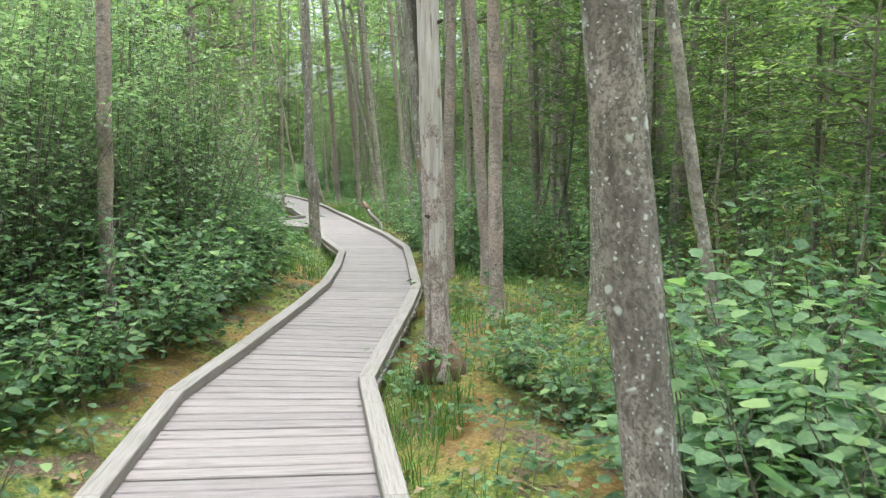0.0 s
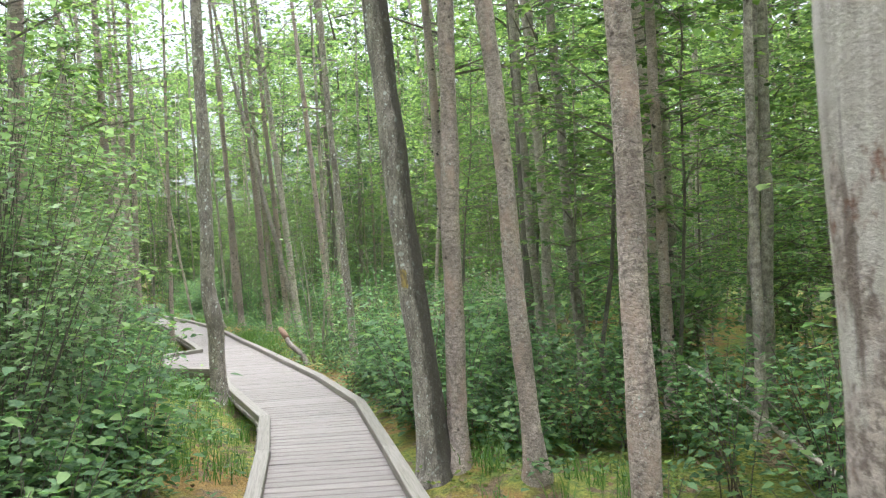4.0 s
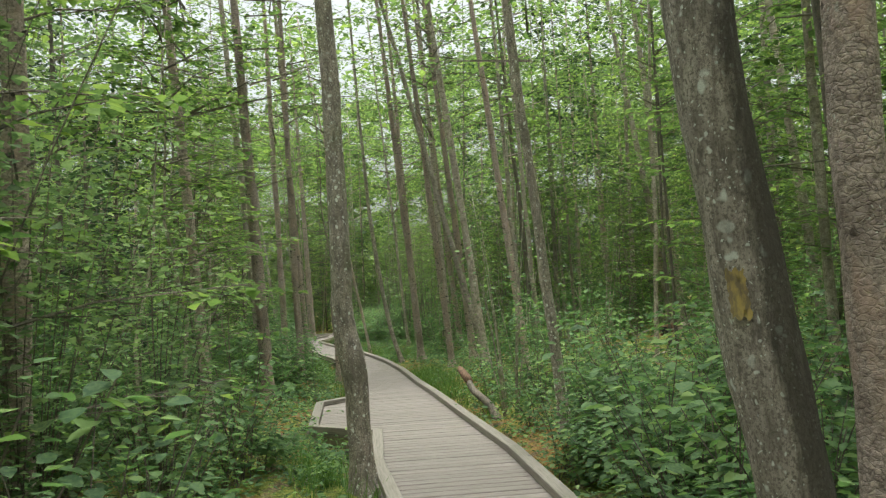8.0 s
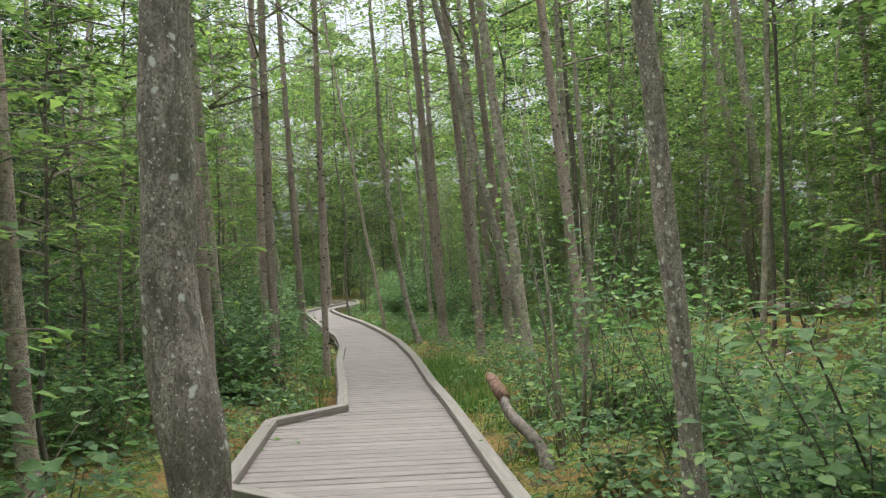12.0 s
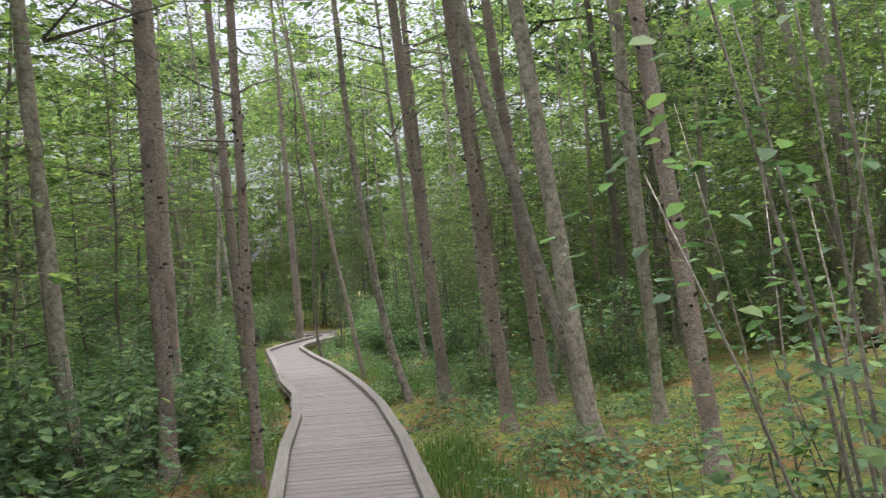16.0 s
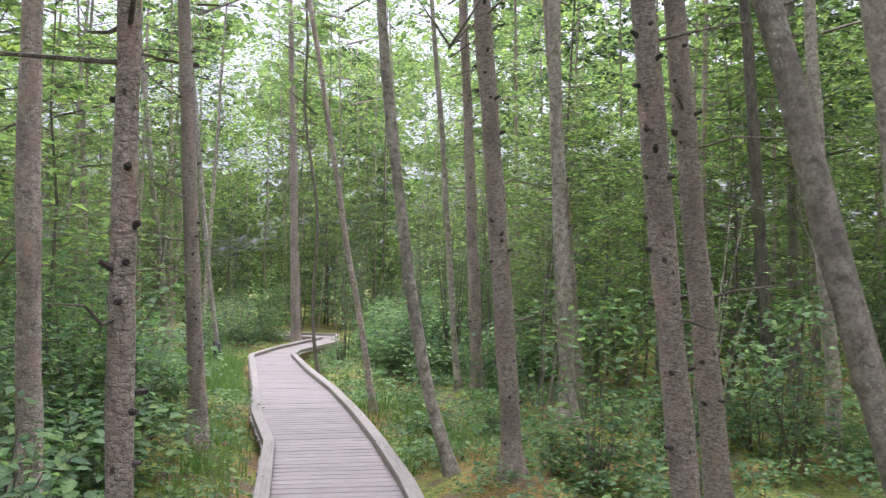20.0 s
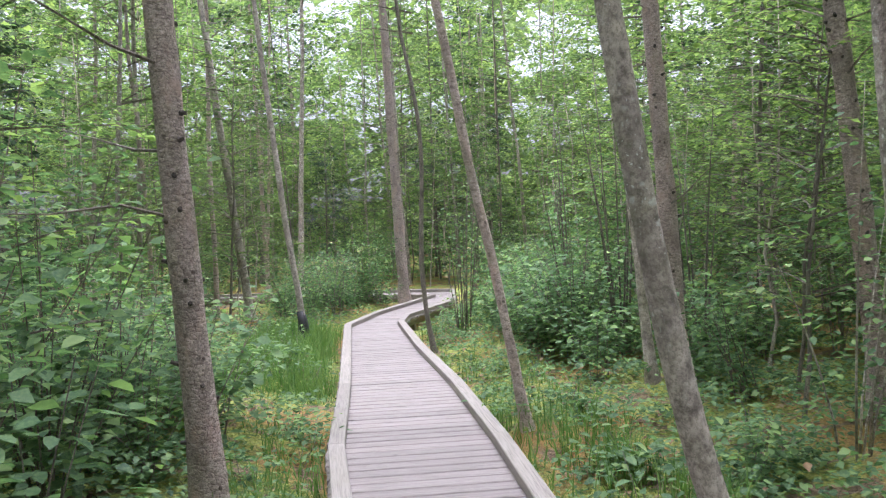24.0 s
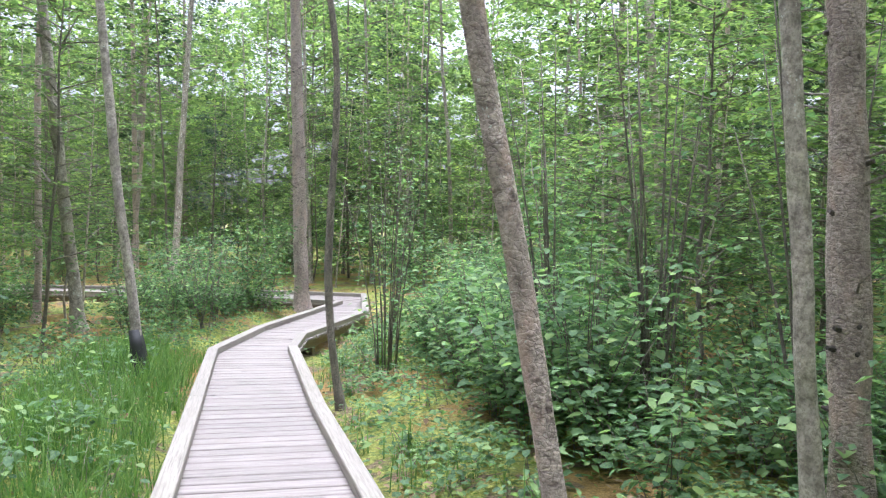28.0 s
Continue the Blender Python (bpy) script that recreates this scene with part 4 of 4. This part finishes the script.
placed([pole_tree(k) for k in range(5)], 120, pole_ok, 0.035, (0.85, 1.2), (-26, 14, -2, 66))
placed(SAPLINGS, 16, lambda x, y: 0.9 if off_walk(x, y)[1] < 0 and 4.2 < off_walk(x, y)[0] < 8 else 0, 0.05, (0.7, 1.0), (-9, -4, 4.5, 15))
placed(SAPLINGS, 340, sapling_ok, 0.05, (0.75, 1.15), (-22, 12, 0, 60))
placed([build_shrub(k) for k in range(5)], 140, lambda x, y: shrub_ok(x, y) if off_walk(x, y)[0] < 2.5 else 0, 0.05, (0.8, 1.25), (-14, 4, 0, 48))
placed([build_shrub(k) for k in range(5, 10)], 150, lambda x, y: shrub_ok(x, y) if off_walk(x, y)[0] > 2.5 else 0, 0.05, (0.8, 1.25), (-18, 7, 0, 48))


def build_hazel(k):
    thing = new("broadleaf_shrub")
    tagged(thing, "lush shrub with large round green leaves", "shrub", group="broadleaf shrubs")
    part_of("woody_base", HAZELS[k][0], thing)
    part_of("foliage", HAZELS[k][1], thing)
    return thing


def hazel_ok(x, y):
    d, side, u = off_walk(x, y)
    if d < (1.05 if side > 0 and 12 < u < 19 else 1.35) or d > 4.6 or side < 0 and (12 < u < 17.2 and d < 1.75 or 17.2 <= u < 22.5 and d < 2.5) or side > 0 and u > 32 and d < 1.9:
        return 0
    if side > 0 and (0.5 < u < 3.9 and d > 1.8 or 11.5 < u < 17.5 or 34.5 < u < 45):
        return 0.3 if u < 4.6 else 0.4 if u < 20 else 0.6
    if side < 0 and (4.5 < u < 13 and d > (1.7 if u < 6 else 1.35) or 17 < u < 34.3 and d > 1.6):
        return 0.55
    return 0


for x, y, k in ((0.52, 5.75, 0), (0.9, 5.3, 4), (1.35, 5.5, 0), (1.75, 5.0, 1), (2.1, 6.0, 4), (2.6, 7.2, 3), (3.1, 7.9, 7), (3.6, 6.6, 6)):
    copy_thing(next(o for o in bpy.data.objects if o.name.startswith("shrub") and o.parent is None and any(c.data == SHRUBS[k][1] for c in o.children)), pose(x, y, gz(x, y), 0, 0, 70 * k + 31 * x))
placed([build_hazel(k) for k in range(4)], 205, hazel_ok, 0.05, (0.8, 1.2), (-13, 5, 0, 46))


def seedling_ok(x, y):
    d, side, u = off_walk(x, y)
    return 0.2 if 0.85 < d < 3.4 else 0


placed([build_seedling(k) for k in range(4)], 290, seedling_ok, 0.08, (0.7, 1.5), (-15, 6, 1, 46))


# ---------------- what nobody could count ----------------
def scattered(name, label, category, mat, n, spread, seed, size, low, high, wanted, per=30, clump=0.7, flat=0.75, width=0.36, lift=1.2):
    """Clumps of plain leaves over the plan, between the heights low and high."""
    rng = np.random.default_rng(seed)
    c, d, s = [], [], []
    while len(c) < n:
        x, y = rng.uniform(spread[0], spread[1]), rng.uniform(spread[2], spread[3])
        dist, side, u = off_walk(x, y)
        if rng.random() > wanted(dist, side, u):
            continue
        z = gz(x, y) if dist < 9 else -0.08
        zz = z + low + (high - low) * rng.random() ** lift
        k = int(per * rng.uniform(0.6, 1.4))
        ox, oy, oz = rng.normal(0, clump, k), rng.normal(0, clump, k), rng.normal(0, clump * 0.22, k)
        a = rng.uniform(0, 2 * math.pi, k)
        for i in range(k):
            c.append((x + ox[i], y + oy[i], max(zz + oz[i], z + 0.02)))
            d.append((math.cos(a[i]), math.sin(a[i]), rng.uniform(-0.6, 0.2)))
            s.append(size * rng.uniform(0.6, 1.35))
    me = leaves_mesh(name, c, d, s, mat, rng=rng, plain=True, flat=flat, width=width)
    return tagged(new(name, me), label, category, kind="stuff")


scattered("far_foliage", "distant green forest foliage between the trunks", "foliage", CANOPY_LEAF, 235000, (-48, 40, -12, 95), 1, 0.27, 0.2, 19,
          lambda d, side, u: (0.9 if u > 45 else 0.8 if side > 0 and 17 < u < 36 else 1.0) if 12 < d < 40 else 0.0, 46, 1.0, 0.6, lift=1.1)
# leaf roof added to shade woods and walk; it also fills gaps overhead
scattered("high_canopy", "thin roof of leaves added high overhead to shade the forest", "foliage", CANOPY_LEAF, 64000, (-60, 52, -30, 108), 7, 0.30, 10.5, 16.5,
          lambda d, side, u: (0.5 if u < 26 else 0.9) if d < 9 else 1.0, 50, 1.2, 0.6)
# ring of oversized leaves added to block low sky light and back the woods
scattered("forest_edge", "distant deep green leaf wall added to close woods and block skylight", "foliage", HAZED_EDGE_LEAF, 80000, (-85, 75, -50, 130), 8, 1.5, 0.0, 25,
          lambda d, side, u: (0.8 if u > 45 else 1.0) if 42 < d < 58 else 0.0, 50, 1.8, 0.45, lift=1.5)
scattered("middle_foliage", "leafy sprays hanging among the trunks", "foliage", CANOPY_LEAF, 110000, (-30, 22, -8, 70), 2, 0.12, 1.6, 12,
          lambda d, side, u: 1.0 if 5.5 < d < 20 else 0.0, 40, 0.6, 0.84, lift=0.9)
scattered("undergrowth", "dense green undergrowth on the forest floor", "undergrowth", SHRUB_LEAF, 100000, (-30, 22, -8, 70), 3, 0.11, 0.05, 1.7,
          lambda d, side, u: (0.25 if side > 0 and 19 < u < 30 and d < 9 else 1.0) if 3.6 < d < 18 else 0.0, 40, 0.4, 0.7)


def herb_where(d, side, u):
    if d < 0.75 or d > 8:
        return 0
    return 1.0 if d < 3.5 else 0.5


scattered("ground_herbs", "low green herbs and moss plants on the ground", "plants", HERB, 72000, (-13, 6, 0, 48), 4, 0.042, 0.0, 0.09, herb_where, 22, 0.16, 0.7)
scattered("leaf_litter", "dry brown leaves lying on the ground", "leaf litter", LITTER, 16000, (-16, 8, -2, 50), 5, 0.06, -0.005, 0.012, herb_where, 7, 0.25, 0.97)


scattered("low_cover", "patches of small green plants on the moss", "plants", SHRUB_LEAF, 85000, (-14, 8, 0, 48), 14, 0.058, 0.02, 0.30,
          lambda d, side, u: (0.5 if 19 < u < 29 and side > 0 else 1.0 if u > 29 and side > 0 or side < 0 and (u < 4 or 16 < u < 34.5) else 0.22) if (0.8 if u > 29 else 0.9) < d < 5.5 else 0.0, 46, 0.13, 0.75)


def grass_field(name, n, seed, zones):
    rng = np.random.default_rng(seed)
    v = np.empty((n, 5, 3))
    made = 0
    while made < n:
        x, y = rng.uniform(-15, 5), rng.uniform(-1, 46)
        d, side, u = off_walk(x, y)
        w = sum(q for s_, a, b_, lo, hi, q in zones if s_ == side and a < u < b_ and lo < d < hi)
        if rng.random() > w:
            continue
        k = int(rng.integers(6, 22))
        k = min(k, n - made)
        for i in range(k):
            px, py = x + rng.normal(0, 0.07), y + rng.normal(0, 0.07)
            z = gz(px, py) - 0.01
            a = rng.uniform(0, 2 * math.pi)
            h, lean = rng.uniform(0.10, 0.34), rng.uniform(0.03, 0.26)
            ca, sa, wd = math.cos(a), math.sin(a), rng.uniform(0.003, 0.006)
            v[made, 0] = (px - sa * wd, py + ca * wd, z)
            v[made, 1] = (px + sa * wd, py - ca * wd, z)
            v[made, 2] = (px + ca * lean * 0.35 - sa * wd * 0.8, py + sa * lean * 0.35 + ca * wd * 0.8, z + h * 0.6)
            v[made, 3] = (px + ca * lean * 0.35 + sa * wd * 0.8, py + sa * lean * 0.35 - ca * wd * 0.8, z + h * 0.6)
            v[made, 4] = (px + ca * lean, py + sa * lean, z + h)
            made += 1
    loops = (np.arange(n)[:, None] * 5 + np.array([0, 1, 3, 0, 3, 2, 2, 3, 4])).reshape(-1)
    tagged(new(name, raw_mesh(name, v, loops, 3, GRASS)), "fresh green grass tufts beside the boardwalk", "grass", kind="stuff")


grass_field("grass", 15000, 6, ((1, 22.5, 26.5, 0.72, 1.25, 0.5), (-1, 35.2, 41, 0.72, 1.9, 0.8), (1, 30.5, 33.5, 0.72, 1.6, 0.3), (1, 5.5, 13, 0.72, 2.6, 0.08),
                                (1, 33.5, 44, 0.72, 1.5, 0.07), (-1, 12, 18, 0.72, 1.4, 0.2), (1, 2, 6, 0.72, 1.2, 0.12), (1, 19, 24, 0.72, 2.2, 0.06), (-1, 22, 34, 0.72, 1.3, 0.2)))


# ---------------- single things ----------------
def paint_blaze():
    spot = min((o for o in bpy.data.objects if o.name.startswith("deciduous_tree")), key=lambda o: (o.location.x + 0.13) ** 2 + (o.location.y - 11.25) ** 2)
    trunk = next(c for c in spot.children if c.name.startswith("trunk"))
    kind, x, y, sx, sy, r, top, bend, sweep, crook = next(t for t in TREES if abs(t[1] - spot.location.x) < 1e-3 and abs(t[2] - spot.location.y) < 1e-3)
    idx = next(i for i, t in enumerate(TREES) if t[1] == x and t[2] == y)
    pts, rad, spare = trunk_mesh(kind, sx, sy, r, 14.5, bend, 900 + idx, sweep, crook)
    bpy.data.meshes.remove(spare)
    hs = [p[2] for p in pts]
    verts, faces = [], []
    for i in range(13):
        h = 1.50 + 0.14 * i / 12
        px, py, pr = float(np.interp(h, hs, [p[0] for p in pts])), float(np.interp(h, hs, [p[1] for p in pts])), float(np.interp(h, hs, rad))
        for k in range(9):
            a = radians(-133 + 27 * k / 8 + 1.5 * math.sin(i * 2.3))
            w = pr * (1.03 + 0.2 * noise.noise((math.cos(a) * 1.5 + 900 + idx, math.sin(a) * 1.5, h * 2.2 + px)) + 0.08 * noise.noise((math.cos(a) * 4 + 900 + idx, math.sin(a) * 4, h * 7))) + 0.009
            verts.append((px + math.cos(a) * w, py + math.sin(a) * w, h + 0.008 * math.sin(k * 1.7)))
    faces = [(i * 9 + k, i * 9 + k + 1, i * 9 + k + 10, i * 9 + k + 9) for i in range(12) for k in range(8)]
    part_of("paint_blaze", mesh_of("paint_blaze", verts, faces, PAINT, True), trunk, "faded yellow paint blaze")


paint_blaze()


def charred_base():
    spot = min((o for o in bpy.data.objects if o.name.startswith("deciduous_tree")), key=lambda o: (o.location.x + 10.28) ** 2 + (o.location.y - 39.0) ** 2)
    pts = [(0, 0, -0.1), (0, 0, 0.1), (-0.02, 0, 0.3), (-0.05, 0, 0.46)]
    part_of("charred_base", mesh_of("charred_base", *tube(pts, (0.105, 0.088, 0.078, 0.062), 12, 0.3, 5), BLACK, True), spot, "blackened trunk base")


charred_base()


def fallen_log():
    a, c = Vector((2.55, 31.5, 0.0)), Vector((4.9, 33.2, 0.0))
    thing = new("fallen_log")
    ga, gc = gz(a.x, a.y), gz(c.x, c.y)
    thing.location = (a.x, a.y, ga)
    tagged(thing, "pale fallen log with a rotten reddish end and bare crooked branches", "log")
    d = Vector((c.x - a.x, c.y - a.y, max(gc + 0.06, 0.30) - ga))
    pts = [d * t + Vector((0, 0, 0.10 + 0.03 * math.sin(t * 7))) for t in np.linspace(0, 1, 11)]
    part_of("trunk", mesh_of("trunk", *tube(pts, np.linspace(0.17, 0.12, 11), 14, 0.25, 3), BARK["pale"], True), thing)
    u = d.normalized()
    collar = [pts[0] - u * 0.05, pts[0] + u * 0.12, pts[0] + u * 0.30, pts[0] + u * 0.48]
    part_of("rotten_end", mesh_of("rotten_end", *tube(collar, (0.185, 0.19, 0.178, 0.15), 14, 0.4, 8), ROT, True), thing, "reddish rotten wood")
    # thin black disc: the dark inside of a hollow end, drawn as colour
    part_of("hollow_end", mesh_of("hollow_end", *tube([pts[0] - u * 0.066, pts[0] - u * 0.054], (0.10, 0.115), 12, 0.3, 8), BLACK), thing, "black disc standing in for the shade of a hollow")
    rng = random.Random(12)
    for k in range(9):
        base = pts[5 + rng.randrange(0, 6)]
        out = Vector((rng.uniform(-1.3, 1.7), rng.uniform(-0.5, 0.9), 0))
        rise = rng.uniform(0.35, 1.35)
        q = []
        for i in range(7):
            t = i / 6
            q.append(base + out * (t ** 0.8) + Vector((0.13 * math.sin(t * 7 + k), 0.05 * math.sin(t * 6 + 2 * k), rise * t ** 1.2)))
        part_of("bare_branch", mesh_of("bare_branch", *tube(q, (0.03, 0.027, 0.024, 0.02, 0.016, 0.011, 0.005), 6), BARE, True), thing, "bare whitened branch")
        f = q[3] + Vector((rng.uniform(-0.3, 0.3), rng.uniform(-0.2, 0.2), rng.uniform(0.25, 0.5)))
        part_of("bare_branch", mesh_of("bare_branch", *tube([q[3], q[3].lerp(f, 0.5) + Vector((0.05, 0, 0.02)), f], (0.018, 0.013, 0.005), 5), BARE, True), thing, "bare whitened branch")


fallen_log()


def broken_snag():
    thing = new("broken_stump")
    base = Vector((-1.5, 20.1, gz(-1.5, 20.1)))
    thing.location = base
    tagged(thing, "leaning broken stump with reddish rotten top", "stump")
    d = Vector((-0.56, 1.0, 0.62))
    pts = [d * t + Vector((0.03 * math.sin(t * 9), 0, 0.02 * math.sin(t * 6))) for t in np.linspace(-0.08, 0.72, 10)]
    part_of("trunk", mesh_of("trunk", *tube(pts, np.linspace(0.066, 0.048, 10), 12, 0.4, 6), BARK["dark"], True), thing)
    pts = [d * t for t in (0.70, 0.82, 0.95, 1.0)]
    part_of("rotten_top", mesh_of("rotten_top", *tube(pts, (0.058, 0.065, 0.05, 0.02), 10, 0.5, 9), ROT, True), thing, "reddish rotten wood")


broken_snag()


def stem_clump(x, y, seed, n=11, height=3.0, leaves=420, thick=1.0, bark="grey"):
    thing = new("stem_clump")
    thing.location = (x, y, gz(x, y))
    tagged(thing, "clump of thin upright %s stems with sparse leaves" % bark, "bush")
    rng = np.random.default_rng(seed)
    c, d, s = [], [], []
    for k in range(n):
        a, out, h = rng.uniform(0, 6.28), rng.uniform(0.1, 0.6), height * rng.uniform(0.6, 1.1)
        pts = [(math.cos(a) * (0.09 + out * t ** 1.5), math.sin(a) * (0.09 + out * t ** 1.5), h * t - 0.1) for t in (0, 0.25, 0.5, 0.75, 1)]
        part_of("stem", mesh_of("stem", *tube(pts, [thick * q for q in (0.009, 0.008, 0.006, 0.004, 0.002)], 6), BARK[bark], True), thing)
        for j in range(leaves // n):
            t = rng.uniform(0.35, 1.05)
            b2 = rng.uniform(0, 6.28)
            w = rng.uniform(0, 0.35)
            c.append((math.cos(a) * (0.09 + out * t ** 1.5) + math.cos(b2) * w, math.sin(a) * (0.09 + out * t ** 1.5) + math.sin(b2) * w, h * t - 0.1 + rng.normal(0, 0.05)))
            d.append((math.cos(b2), math.sin(b2), rng.uniform(-0.5, 0.2)))
            s.append(0.062 * rng.uniform(0.6, 1.3))
    part_of("foliage", leaves_mesh("foliage", c, d, s, SHRUB_LEAF, rng=rng), thing)


stem_clump(-1.3, 20.2, 1)
stem_clump(-1.15, 22.0, 2, 3, 2.3, 150)
stem_clump(0.3, 24.6, 3, 4, 3.0, 260)
stem_clump(-3.6, 32.6, 4, 6, 2.2, 420)
stem_clump(-7.9, 39.9, 5, 10, 3.0, 460, bark="dark")
stem_clump(-8.6, 43.2, 6, 10, 2.8, 420, bark="dark")
stem_clump(-5.3, 37.6, 7, 9, 3.6, 300, 1.7, bark="dark")
stem_clump(-6.1, 39.3, 8, 8, 3.4, 300, 1.6, bark="dark")
stem_clump(-4.4, 36.6, 9, 7, 3.3, 260, 1.8, bark="dark")
stem_clump(-2.35, 29.6, 10, 8, 2.4, 260, 1.0)


def culvert():
    pts = [(-3.35, 18.35, -0.40), (-3.1, 18.9, -0.40), (-2.75, 19.8, -0.42)]
    pipe = joined([tube(pts, (0.17, 0.17, 0.17), 18), tube([pts[0], (-3.36, 18.33, -0.40)], (0.185, 0.185), 18)])
    tagged(new("culvert_pipe", mesh_of("culvert_pipe", *pipe, BLACK, False)), "black drainage pipe under the boardwalk landing", "pipe")


culvert()


def fallen_branch(a, c, r, seed):
    thing = new("fallen_branch")
    thing.location = (a[0], a[1], gz(a[0], a[1]))
    tagged(thing, "bare grey branch fallen across the undergrowth", "branch")
    rng = random.Random(seed)
    d = Vector(c) - Vector((a[0], a[1], gz(a[0], a[1])))
    pts = [d * t + Vector((rng.uniform(-0.03, 0.03), rng.uniform(-0.03, 0.03), 0.015 + 0.06 * math.sin(t * 3.1))) for t in np.linspace(0, 1, 8)]
    part_of("limb", mesh_of("limb", *tube(pts, np.linspace(r, r * 0.4, 8), 8, 0.2, seed), BARK["grey"], True), thing)
    for k in range(4):
        p = pts[rng.randrange(2, 7)]
        q = p + Vector((rng.uniform(-0.3, 0.3), rng.uniform(-0.3, 0.3), rng.uniform(0.05, 0.4)))
        part_of("twig", mesh_of("twig", *tube([p, q], (r * 0.35, 0.003), 5), TWIG), thing)


fallen_branch((2.6, 9.4, 0), (2.2, 12.6, 0.75), 0.03, 1)
fallen_branch((3.0, 9.6, 0), (4.6, 10.6, 0.5), 0.035, 2)
fallen_branch((1.9, 9.2, 0), (2.75, 9.1, 0.06), 0.07, 3)
fallen_branch((0.0, 23.0, 0), (1.8, 24.0, 0.5), 0.025, 4)
fallen_branch((0.8, 29.5, 0), (3.4, 30.2, 0.9), 0.025, 5)
fallen_branch((-9.3, 34.2, 0), (-11.2, 34.9, 0.35), 0.025, 6)
